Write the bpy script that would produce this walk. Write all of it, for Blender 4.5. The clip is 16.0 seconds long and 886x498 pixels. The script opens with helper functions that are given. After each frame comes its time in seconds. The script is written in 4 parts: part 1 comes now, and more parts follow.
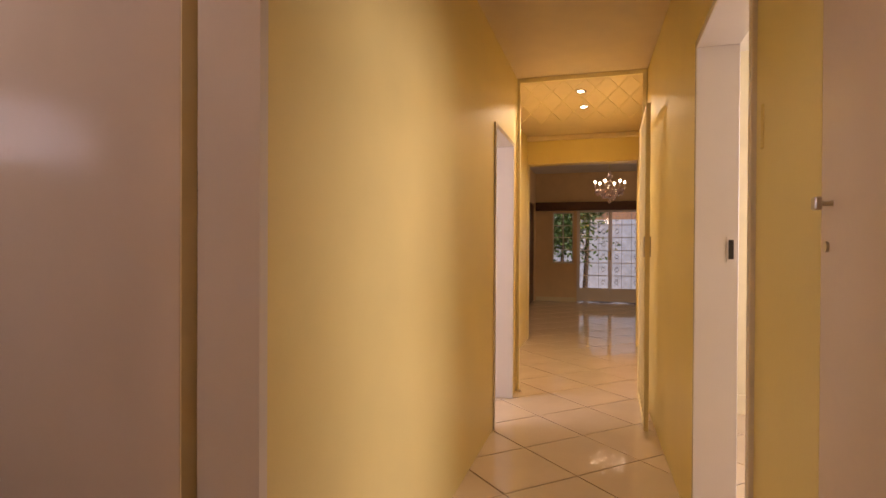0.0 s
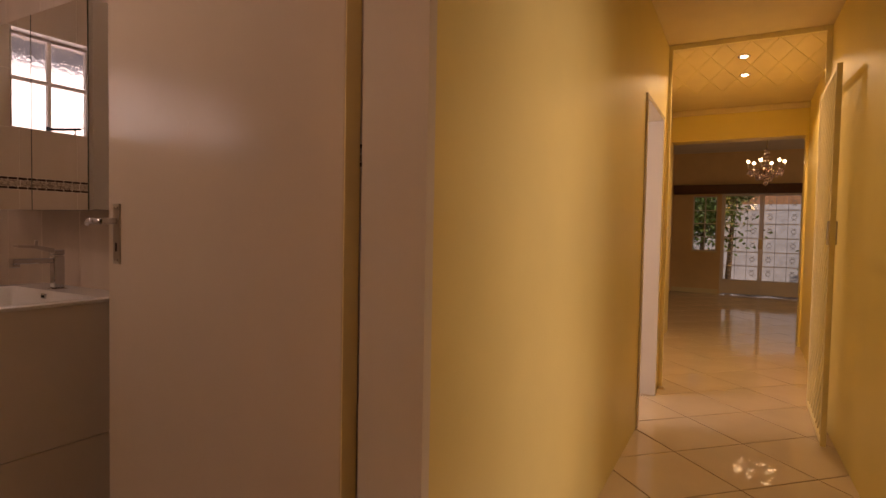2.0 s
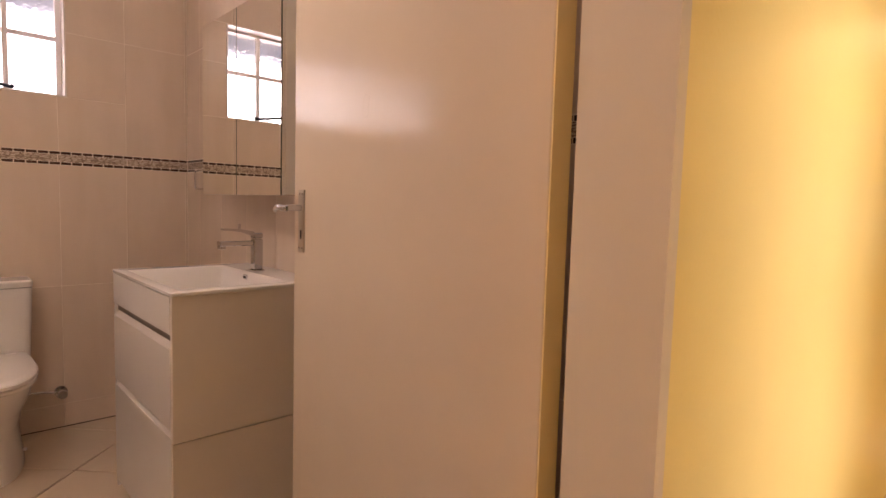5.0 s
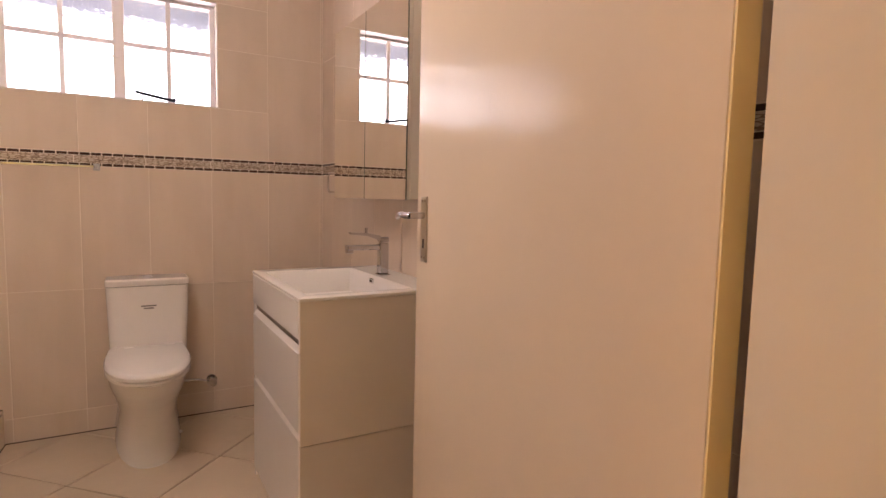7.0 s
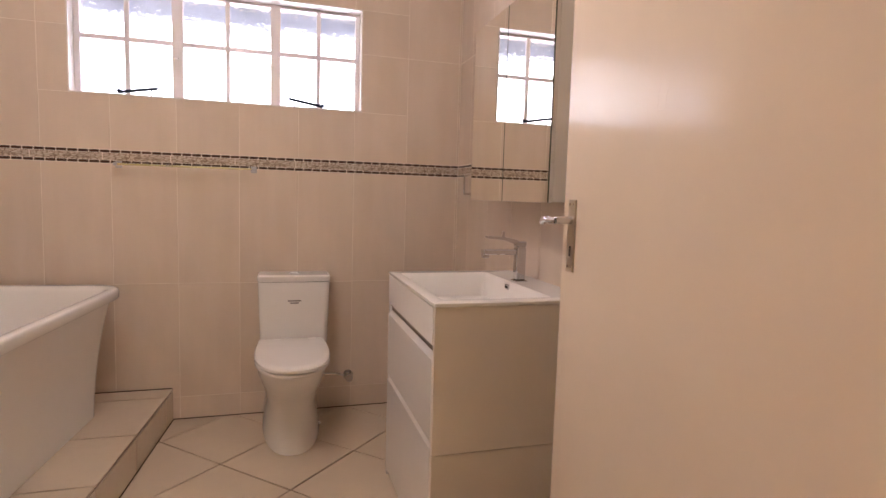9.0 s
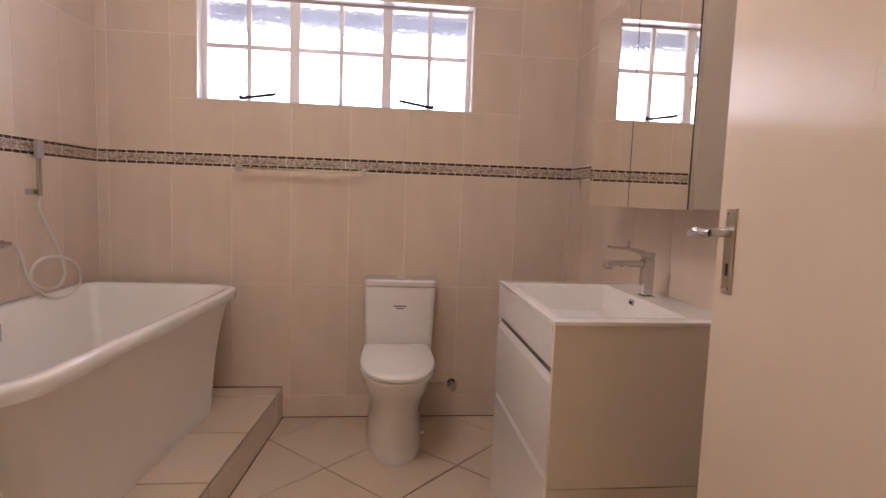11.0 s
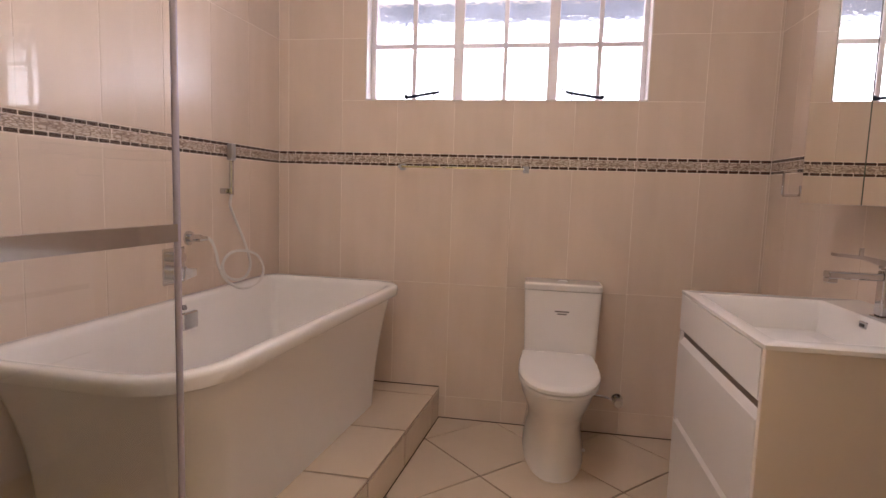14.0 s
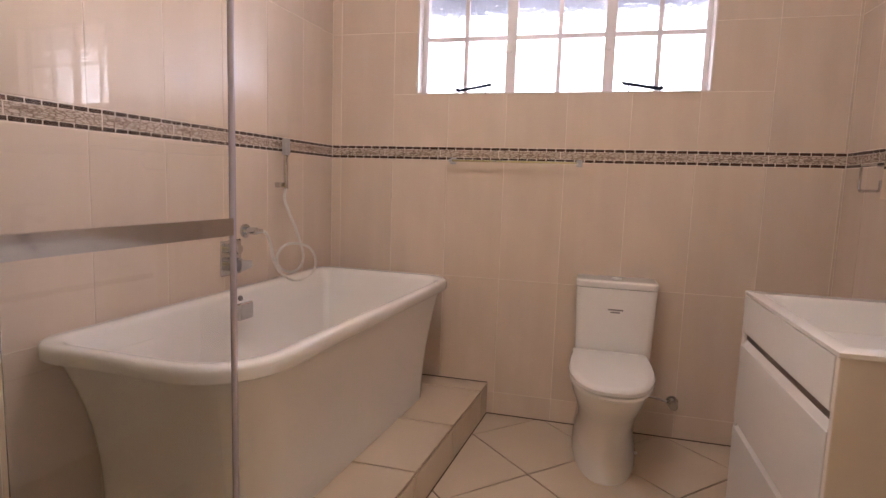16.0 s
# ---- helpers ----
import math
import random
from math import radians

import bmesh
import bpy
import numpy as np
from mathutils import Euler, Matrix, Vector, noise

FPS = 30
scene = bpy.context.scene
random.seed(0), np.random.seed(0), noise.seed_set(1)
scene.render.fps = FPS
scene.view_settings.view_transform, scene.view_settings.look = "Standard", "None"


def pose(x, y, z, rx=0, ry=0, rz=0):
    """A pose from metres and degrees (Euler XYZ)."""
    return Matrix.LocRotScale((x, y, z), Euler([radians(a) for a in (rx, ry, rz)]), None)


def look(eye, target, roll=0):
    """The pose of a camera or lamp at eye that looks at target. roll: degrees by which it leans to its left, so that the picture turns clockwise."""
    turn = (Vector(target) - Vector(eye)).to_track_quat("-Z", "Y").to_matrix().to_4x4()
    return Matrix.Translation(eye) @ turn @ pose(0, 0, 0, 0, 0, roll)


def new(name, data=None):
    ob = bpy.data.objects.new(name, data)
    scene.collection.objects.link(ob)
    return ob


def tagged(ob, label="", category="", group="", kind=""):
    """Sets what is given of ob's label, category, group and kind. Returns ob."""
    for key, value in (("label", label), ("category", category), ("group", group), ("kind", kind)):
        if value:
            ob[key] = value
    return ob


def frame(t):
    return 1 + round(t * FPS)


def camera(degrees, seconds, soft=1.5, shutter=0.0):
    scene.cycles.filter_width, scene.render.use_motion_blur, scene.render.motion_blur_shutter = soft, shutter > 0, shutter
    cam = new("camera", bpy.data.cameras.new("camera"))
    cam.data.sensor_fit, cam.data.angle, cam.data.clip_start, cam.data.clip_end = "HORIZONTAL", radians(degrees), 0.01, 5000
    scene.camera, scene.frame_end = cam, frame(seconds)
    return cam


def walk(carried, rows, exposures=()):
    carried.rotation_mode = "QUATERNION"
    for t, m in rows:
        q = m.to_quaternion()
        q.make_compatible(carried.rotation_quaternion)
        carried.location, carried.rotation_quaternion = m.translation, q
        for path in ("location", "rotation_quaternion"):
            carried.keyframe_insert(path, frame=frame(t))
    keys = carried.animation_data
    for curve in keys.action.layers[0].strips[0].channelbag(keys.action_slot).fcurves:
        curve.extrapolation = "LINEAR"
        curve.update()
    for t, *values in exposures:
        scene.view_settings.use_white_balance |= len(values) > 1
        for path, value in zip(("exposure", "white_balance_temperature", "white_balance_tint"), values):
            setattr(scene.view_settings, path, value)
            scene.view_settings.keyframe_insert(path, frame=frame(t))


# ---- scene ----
import itertools

cam = camera(77.3, 16.0)
PATH = [
    (0, (-0.112, 0.467, 1.201), (-0.691, 2.382, 1.186), 0.3),
    (0.5, (-0.127, 0.483, 1.188), (-0.822, 2.358, 1.167), 0.3),
    (1, (-0.182, 0.517, 1.188), (-0.979, 2.351, 1.148), 0.6),
    (1.5, (-0.232, 0.537, 1.182), (-1.121, 2.328, 1.126), 0.8),
    (2, (-0.266, 0.555, 1.18), (-1.239, 2.301, 1.105), 1.1),
    (2.5, (-0.306, 0.592, 1.185), (-1.354, 2.293, 1.094), 1.3),
    (3, (-0.333, 0.638, 1.184), (-1.472, 2.278, 1.079), 1.4),
    (3.5, (-0.364, 0.657, 1.183), (-1.594, 2.23, 1.062), 1.5),
    (4, (-0.393, 0.68, 1.182), (-1.705, 2.184, 1.05), 1.6),
    (6.5, (-0.558, 0.79, 1.226), (-2.219, 1.89, 1.048), 1.3),
    (7, (-0.569, 0.806, 1.226), (-2.295, 1.799, 1.048), 1.3),
    (7.5, (-0.59, 0.815, 1.221), (-2.375, 1.702, 1.049), 1.6),
    (8, (-0.616, 0.814, 1.23), (-2.45, 1.59, 1.05), 1.6),
    (8.5, (-0.645, 0.817, 1.226), (-2.521, 1.485, 1.045), 1.7),
    (9, (-0.677, 0.816, 1.227), (-2.585, 1.386, 1.044), 1.7),
    (11.5, (-0.861, 0.784, 1.235), (-2.848, 0.912, 1.046), 2.0),
    (12, (-0.891, 0.771, 1.234), (-2.882, 0.803, 1.043), 1.9),
    (12.5, (-0.91, 0.771, 1.231), (-2.9, 0.705, 1.042), 1.9),
    (13, (-0.93, 0.768, 1.226), (-2.914, 0.613, 1.033), 1.9),
    (13.5, (-0.945, 0.765, 1.225), (-2.92, 0.518, 1.027), 1.9),
    (14, (-0.964, 0.757, 1.223), (-2.926, 0.428, 1.018), 1.8),
    (14.5, (-0.976, 0.752, 1.226), (-2.922, 0.346, 1.012), 1.9),
    (15, (-0.979, 0.75, 1.227), (-2.913, 0.289, 1.003), 1.9),
    (15.5, (-0.982, 0.752, 1.227), (-2.903, 0.25, 0.993), 1.9),
    (16.0, (-0.982, 0.752, 1.227), (-2.903, 0.25, 0.993), 1.9),
]
walk(cam, [(t, look(eye, target, roll)) for t, eye, target, roll in PATH],
     [(0, -0.6, 6900, 27), (0.5, -0.8, 7000, 28), (1.0, -1.0, 7500, 28), (1.5, -1.15, 8500, 29), (2.0, -1.14, 9000, 30), (2.5, -0.9, 9000, 29), (3, -0.5, 8700, 27),
      (3.5, -0.15, 8300, 23), (4, 0.05, 7900, 21), (7, 0.56, 6900, 14), (8.5, 0.62, 6350, 10), (12, 0.33, 6150, 12), (16, 0.46, 6150, 11)])


# ---- light ----
world = bpy.data.worlds.new("world")
scene.world = world
world.use_nodes = True
wn = world.node_tree.nodes
sky = wn.new("ShaderNodeTexSky")
sky.sky_type, sky.sun_disc = "NISHITA", False
sky.sun_elevation, sky.sun_rotation = radians(50), radians(125)
world.node_tree.links.new(sky.outputs[0], wn["Background"].inputs[0])
wn["Background"].inputs[1].default_value = 0.15


def lamp(name, kind, m, energy, colour, size=0.1, size_y=None):
    data = bpy.data.lights.new(name, kind)
    data.energy, data.color = energy, colour
    if kind == "AREA":
        data.size = size
        if size_y:
            data.shape, data.size_y = "RECTANGLE", size_y
    elif kind == "SUN":
        data.angle = radians(0.5)
    else:
        data.shadow_soft_size = size
    ob = new(name, data)
    ob.matrix_world = m
    return ob


el, ro = radians(50), radians(125)
sun_way = Vector((math.sin(ro) * math.cos(el), math.cos(ro) * math.cos(el), math.sin(el)))
lamp("sun", "SUN", look(sun_way * 20, (0, 0, 0)), 5.0, (1.0, 0.95, 0.88))
lamp("window_light", "AREA", look((-4.5, 0.55, 1.95), (-3.0, 0.62, 1.75)), 28, (0.98, 0.91, 1.0), 2.2, 0.62)
CLX, CLY = -2.15, 0.40
for k in range(5):
    lamp("ceiling_bulb_lamp", "POINT", pose(CLX + 0.13 * math.cos(1.257 * k), CLY + 0.13 * math.sin(1.257 * k), 2.50), 4.3, (1.0, 0.89, 0.86), 0.028)
# added fill in the unseen side room, brightens the west jamb and hall
lamp("west_room_light", "AREA", look((-2.9, 3.3, 1.6), (-0.9, 4.4, 1.2)), 60, (0.95, 0.93, 1.0), 1.0, 1.0)
lamp("room_light", "AREA", look((3.3, 2.75, 1.5), (0.2, 2.55, 1.2)), 118, (0.94, 0.93, 1.0), 2.2, 1.5)
# added fill out of view; the living room's east wall has no window
lamp("living_window_light", "AREA", look((3.1, 10.3, 1.5), (0, 9.5, 0.6)), 30, (1.0, 0.84, 0.62), 1.6, 1.4)
for y in (5.48, 6.05):
    lamp("downlight_lamp", "SPOT", look((-0.37, y, 2.53), (-0.37, y, 0)), 75, (1.0, 0.79, 0.50), 0.03).data.spot_size = radians(150)
# added fill behind the camera with no fitting, lifts the near hall and vanity
lamp("hall_lamp", "POINT", pose(-0.25, -0.9, 2.3), 15, (1.0, 0.72, 0.42), 0.12)

# ---- materials ----
def mat(name, rgb, rough=0.5, metal=0.0, vary=0.06, scale=6.0, bump=0.0, bscale=60.0, coat=0.0, spec=0.5, rough_vary=0.0, random_piece=0.0):
    m = bpy.data.materials.new(name)
    m.use_nodes = True
    n, l = m.node_tree.nodes, m.node_tree.links
    b = n["Principled BSDF"]
    b.inputs["Roughness"].default_value, b.inputs["Metallic"].default_value = rough, metal
    b.inputs["Coat Weight"].default_value, b.inputs["Specular IOR Level"].default_value = coat, spec
    tc = n.new("ShaderNodeTexCoord")
    t1 = n.new("ShaderNodeTexNoise")
    t1.inputs["Scale"].default_value, t1.inputs["Detail"].default_value = scale, 6
    l.new(tc.outputs["Object"], t1.inputs["Vector"])
    ramp = n.new("ShaderNodeMapRange")
    ramp.inputs["From Min"].default_value, ramp.inputs["From Max"].default_value = 0.3, 0.7
    ramp.inputs["To Min"].default_value, ramp.inputs["To Max"].default_value = 1 - vary, 1 + vary
    l.new(t1.outputs[0], ramp.inputs[0])
    hsv = n.new("ShaderNodeHueSaturation")
    hsv.inputs["Color"].default_value = (*rgb, 1)
    if random_piece:
        oi = n.new("ShaderNodeObjectInfo")
        mr = n.new("ShaderNodeMapRange")
        mr.inputs["To Min"].default_value, mr.inputs["To Max"].default_value = 1 - random_piece, 1 + random_piece
        l.new(oi.outputs["Random"], mr.inputs[0])
        mu = n.new("ShaderNodeMath")
        mu.operation = "MULTIPLY"
        l.new(mr.outputs[0], mu.inputs[0])
        l.new(ramp.outputs[0], mu.inputs[1])
        l.new(mu.outputs[0], hsv.inputs["Value"])
    else:
        l.new(ramp.outputs[0], hsv.inputs["Value"])
    l.new(hsv.outputs[0], b.inputs["Base Color"])
    if rough_vary:
        rr = n.new("ShaderNodeMapRange")
        rr.inputs["From Min"].default_value, rr.inputs["From Max"].default_value = 0.3, 0.7
        rr.inputs["To Min"].default_value, rr.inputs["To Max"].default_value = max(rough - rough_vary, 0), rough + rough_vary
        l.new(t1.outputs[0], rr.inputs[0])
        l.new(rr.outputs[0], b.inputs["Roughness"])
    if bump:
        t2 = n.new("ShaderNodeTexNoise")
        t2.inputs["Scale"].default_value, t2.inputs["Detail"].default_value = bscale, 3
        l.new(tc.outputs["Object"], t2.inputs["Vector"])
        bp = n.new("ShaderNodeBump")
        bp.inputs["Strength"].default_value, bp.inputs["Distance"].default_value = bump, 0.01
        l.new(t2.outputs[0], bp.inputs["Height"])
        l.new(bp.outputs[0], b.inputs["Normal"])
        if coat:
            l.new(bp.outputs[0], b.inputs["Coat Normal"])
    return m


def glow(name, rgb, strength):
    m = mat(name, rgb)
    b = m.node_tree.nodes["Principled BSDF"]
    b.inputs["Emission Color"].default_value, b.inputs["Emission Strength"].default_value = (*rgb, 1), strength
    return m


def glass(name, rgb=(1, 1, 1), rough=0.0, ior=1.45, bump=0.0, dots=False):
    m = bpy.data.materials.new(name)
    m.use_nodes = True
    n, l = m.node_tree.nodes, m.node_tree.links
    b = n["Principled BSDF"]
    b.inputs["Base Color"].default_value = (*rgb, 1)
    b.inputs["Transmission Weight"].default_value, b.inputs["Roughness"].default_value, b.inputs["IOR"].default_value = 1, rough, ior
    if bump:
        tc, t = n.new("ShaderNodeTexCoord"), n.new("ShaderNodeTexVoronoi")
        t.inputs["Scale"].default_value = 45
        t.inputs["Randomness"].default_value = 0.35
        bp = n.new("ShaderNodeBump")
        bp.inputs["Strength"].default_value, bp.inputs["Distance"].default_value = bump, 0.006
        l.new(tc.outputs["Object"], t.inputs["Vector"])
        l.new(t.outputs[0], bp.inputs["Height"])
        l.new(bp.outputs[0], b.inputs["Normal"])
    return m


def wall_tile_material(name, rgb):
    m = mat(name, rgb, rough=0.22, vary=0.03, scale=3, random_piece=0.03, spec=0.35)
    n, l = m.node_tree.nodes, m.node_tree.links
    hsv = [x for x in n if x.type == "HUE_SAT"][0]
    tc, mp, t = n.new("ShaderNodeTexCoord"), n.new("ShaderNodeMapping"), n.new("ShaderNodeTexNoise")
    mp.inputs["Scale"].default_value = (9, 9, 1.4)
    t.inputs["Scale"].default_value, t.inputs["Detail"].default_value = 1.0, 7
    oi, add = n.new("ShaderNodeObjectInfo"), n.new("ShaderNodeVectorMath")
    sc = n.new("ShaderNodeMath")
    sc.operation = "MULTIPLY"
    sc.inputs[1].default_value = 37.0
    l.new(oi.outputs["Random"], sc.inputs[0])
    l.new(tc.outputs["Object"], add.inputs[0])
    l.new(sc.outputs[0], add.inputs[1])
    l.new(add.outputs[0], mp.inputs["Vector"])
    l.new(mp.outputs[0], t.inputs["Vector"])
    cr = n.new("ShaderNodeValToRGB")
    cr.color_ramp.elements[0].position, cr.color_ramp.elements[1].position = 0.32, 0.68
    cr.color_ramp.elements[0].color = (rgb[0] * 0.97, rgb[1] * 0.96, rgb[2] * 0.945, 1)
    cr.color_ramp.elements[1].color = (rgb[0] * 1.03, rgb[1] * 1.035, rgb[2] * 1.045, 1)
    l.new(t.outputs[0], cr.inputs[0])
    l.new(cr.outputs[0], hsv.inputs["Color"])
    return m


YELLOW = mat("yellow_paint", (0.775, 0.632, 0.258), 0.38, vary=0.04, scale=2.2, bump=0.06, bscale=90, spec=0.75)
LIVING = mat("warm_beige_paint", (0.74, 0.55, 0.33), 0.5, vary=0.04, bump=0.06)
CREAM = mat("cream_paint", (0.74, 0.66, 0.46), 0.5, vary=0.04, bump=0.06)
WHITE_P = mat("white_gloss_paint", (0.74, 0.68, 0.64), 0.22, vary=0.03, scale=3, bump=0.12, bscale=9)
DOOR_P = mat("door_gloss_paint", (0.700, 0.580, 0.468), 0.115, vary=0.03, scale=2.5, bump=0.07, bscale=22, spec=0.085)
CEIL = mat("ceiling_paint", (0.72, 0.60, 0.42), 0.7, vary=0.03)
CEIL_W = mat("white_ceiling_paint", (0.78, 0.75, 0.72), 0.7, vary=0.03)
GATE_P = mat("gate_paint", (0.82, 0.72, 0.44), 0.35, vary=0.05)
EDGE_P = mat("edge_paint", (0.85, 0.69, 0.38), 0.4, vary=0.05)
FLOOR_T = mat("polished_floor_tile", (0.64, 0.52, 0.40), 0.012, vary=0.05, scale=2.5, bump=0.13, bscale=11, random_piece=0.03)
GROUT_F = mat("dark_grout", (0.060, 0.032, 0.020), 0.85)
GROUT_W = mat("light_grout", (0.79, 0.685, 0.59), 0.8)
WALL_T = wall_tile_material("beige_wall_tile", (0.68, 0.555, 0.46))
DARK_T = mat("dark_brown_listello", (0.050, 0.022, 0.013), 0.35, vary=0.3, scale=40, random_piece=0.3, spec=0.3)
CERAMIC = mat("white_ceramic", (0.82, 0.78, 0.76), 0.06, vary=0.01)
ACRYLIC = mat("white_acrylic", (0.80, 0.76, 0.73), 0.12, vary=0.01)
LACQ = mat("white_lacquer", (0.78, 0.74, 0.73), 0.1, vary=0.01)
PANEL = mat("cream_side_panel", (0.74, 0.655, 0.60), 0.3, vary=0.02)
GLASS_EDGE = mat("glass_edge", (0.06, 0.07, 0.05), 0.3)
SATIN = mat("satin_metal", (0.46, 0.45, 0.48), 0.42, 1.0, vary=0.05)
CHROME = mat("chrome", (0.60, 0.60, 0.62), 0.08, 1.0, vary=0.02)
STEEL = mat("brushed_steel", (0.50, 0.44, 0.37), 0.28, 1.0, vary=0.06)
DARK = mat("dark_void", (0.03, 0.022, 0.018), 0.7)
MIRROR = mat("mirror", (0.86, 0.84, 0.80), 0.0, 1.0, vary=0.0)
BLACK_M = mat("black_metal", (0.02, 0.03, 0.05), 0.3, 0.6)
HOSE = mat("hose_metal", (0.66, 0.62, 0.58), 0.45, 0.25)
GROOVE_SHADE = mat("groove_shade", (0.16, 0.12, 0.10), 0.5)
SEAL = mat("clear_plastic_seal", (0.42, 0.37, 0.44), 0.25, vary=0.03)
DKWOOD = mat("dark_wood", (0.085, 0.030, 0.020), 0.35, vary=0.3, scale=20)
FRAME_W = mat("window_frame_paint", (0.80, 0.74, 0.76), 0.35, vary=0.03)
GREY_P = mat("grey_print", (0.2, 0.18, 0.18), 0.6)
BULB = glow("bulb", (1.0, 0.78, 0.5), 22)
DLGLOW = glow("downlight_glow", (1.0, 0.85, 0.6), 30)
CRYSTAL = glass("crystal", (1.0, 0.85, 0.8), 0.02, 1.5)
GLASS = glass("clear_glass")
FROST = glass("frosted_glass", (0.97, 0.98, 1.0), 0.18, 1.45, bump=0.8)
# dark grey carries the backlit look of the bars in their base colour
IRON = mat("backlit_iron", (0.22, 0.22, 0.24), 0.5)
GROUND = mat("paving", (0.30, 0.24, 0.2), 0.8, vary=0.2)
OUTWALL = mat("garden_wall_paint", (0.62, 0.66, 0.74), 0.8, vary=0.15)
LEAF = mat("foliage", (0.07, 0.14, 0.03), 0.5, vary=0.3, scale=3)
BARK = mat("bark", (0.12, 0.08, 0.05), 0.9, vary=0.2)
BRICK_O = mat("orange_brickwork", (0.48, 0.26, 0.15), 0.85, vary=0.25, scale=9)
EAVE = mat("eave_paint", (0.40, 0.45, 0.56), 0.7, vary=0.2)

# ---- mesh helpers ----
ORG = {}


def thing(name, x, y, z, label, category, group="", kind=""):
    ob = new(name)
    ob.empty_display_size = 0.1
    ob.location = (x, y, z)
    ORG[ob] = Vector((x, y, z))
    return tagged(ob, label, category, group, kind)


def part(name, bm, material, parent=None, label="", smooth=False, kind="", local=False):
    """One mesh object; its mesh is given in world places (or the parent's own, if local)."""
    org = Vector((0, 0, 0)) if local else ORG.get(parent, Vector((0, 0, 0)))
    bmesh.ops.translate(bm, verts=bm.verts, vec=-org)
    bmesh.ops.recalc_face_normals(bm, faces=bm.faces)
    me = bpy.data.meshes.new(name)
    bm.to_mesh(me)
    bm.free()
    for m in material if isinstance(material, (list, tuple)) else (material,):
        me.materials.append(m)
    if smooth:
        me.shade_smooth()
        me.set_sharp_from_angle(angle=radians(40))
    ob = new(name, me)
    if parent:
        ob.parent = parent
    ORG[ob] = org
    return tagged(ob, label, kind=kind)


def bx(bm, x0, x1, y0, y1, z0, z1, bev=0.0, seg=1):
    x0, x1, y0, y1, z0, z1 = min(x0, x1), max(x0, x1), min(y0, y1), max(y0, y1), min(z0, z1), max(z0, z1)
    v = [bm.verts.new(p) for p in itertools.product((x0, x1), (y0, y1), (z0, z1))]
    fs = [bm.faces.new([v[i] for i in f]) for f in ((0, 1, 3, 2), (4, 6, 7, 5), (0, 4, 5, 1), (2, 3, 7, 6), (0, 2, 6, 4), (1, 5, 7, 3))]
    if bev:
        bmesh.ops.bevel(bm, geom=list({e for f in fs for e in f.edges}), offset=bev, segments=seg, affect="EDGES", profile=0.5)
    return bm


def B(*a, **k):
    return bx(bmesh.new(), *a, **k)


def cyl(bm, p0, p1, r, r2=None, seg=20):
    p0, p1 = Vector(p0), Vector(p1)
    d = p1 - p0
    m = Matrix.Translation((p0 + p1) / 2) @ d.to_track_quat("Z", "Y").to_matrix().to_4x4()
    bmesh.ops.create_cone(bm, cap_ends=True, segments=seg, radius1=r, radius2=r if r2 is None else r2, depth=d.length, matrix=m)
    return bm


def ball(bm, p, r, sx=1, sy=1, sz=1, u=16, v=10):
    bmesh.ops.create_uvsphere(bm, u_segments=u, v_segments=v, radius=r, matrix=Matrix.Translation(p) @ Matrix.Diagonal((sx, sy, sz, 1)))
    return bm


def tube(bm, pts, r, seg=8):
    pts = [Vector(p) for p in pts]
    rings = []
    up = Vector((0.31, 0.17, 0.93))
    for i, p in enumerate(pts):
        d = (pts[min(i + 1, len(pts) - 1)] - pts[max(i - 1, 0)]).normalized()
        a = d.cross(up).normalized()
        b = d.cross(a)
        rings.append([bm.verts.new(p + r * (math.cos(t) * a + math.sin(t) * b)) for t in [2 * math.pi * k / seg for k in range(seg)]])
    for q, s in zip(rings, rings[1:]):
        for k in range(seg):
            bm.faces.new((q[k], q[(k + 1) % seg], s[(k + 1) % seg], s[k]))
    bm.faces.new(rings[0][::-1])
    bm.faces.new(rings[-1])
    return bm


def loft(bm, rings, cap0=True, cap1=True):
    """Joins closed rings of equally many points into a skin."""
    vs = [[bm.verts.new(p) for p in ring] for ring in rings]
    n = len(vs[0])
    for q, s in zip(vs, vs[1:]):
        for k in range(n):
            bm.faces.new((q[k], q[(k + 1) % n], s[(k + 1) % n], s[k]))
    if cap0:
        bm.faces.new(vs[0][::-1])
    if cap1:
        bm.faces.new(vs[-1])
    return bm


def rounded(x0, x1, y0, y1, r, z, n=6):
    """A closed ring: a rectangle with rounded corners; r is one radius or four (x0y0, x1y0, x1y1, x0y1)."""
    r = (r,) * 4 if not isinstance(r, tuple) else r
    out = []
    for (cx, cy, rr, a0) in ((x0 + r[0], y0 + r[0], r[0], 180), (x1 - r[1], y0 + r[1], r[1], 270), (x1 - r[2], y1 - r[2], r[2], 0), (x0 + r[3], y1 - r[3], r[3], 90)):
        for k in range(n + 1):
            a = radians(a0 + 90 * k / n)
            out.append((cx + rr * math.cos(a), cy + rr * math.sin(a), z))
    return out


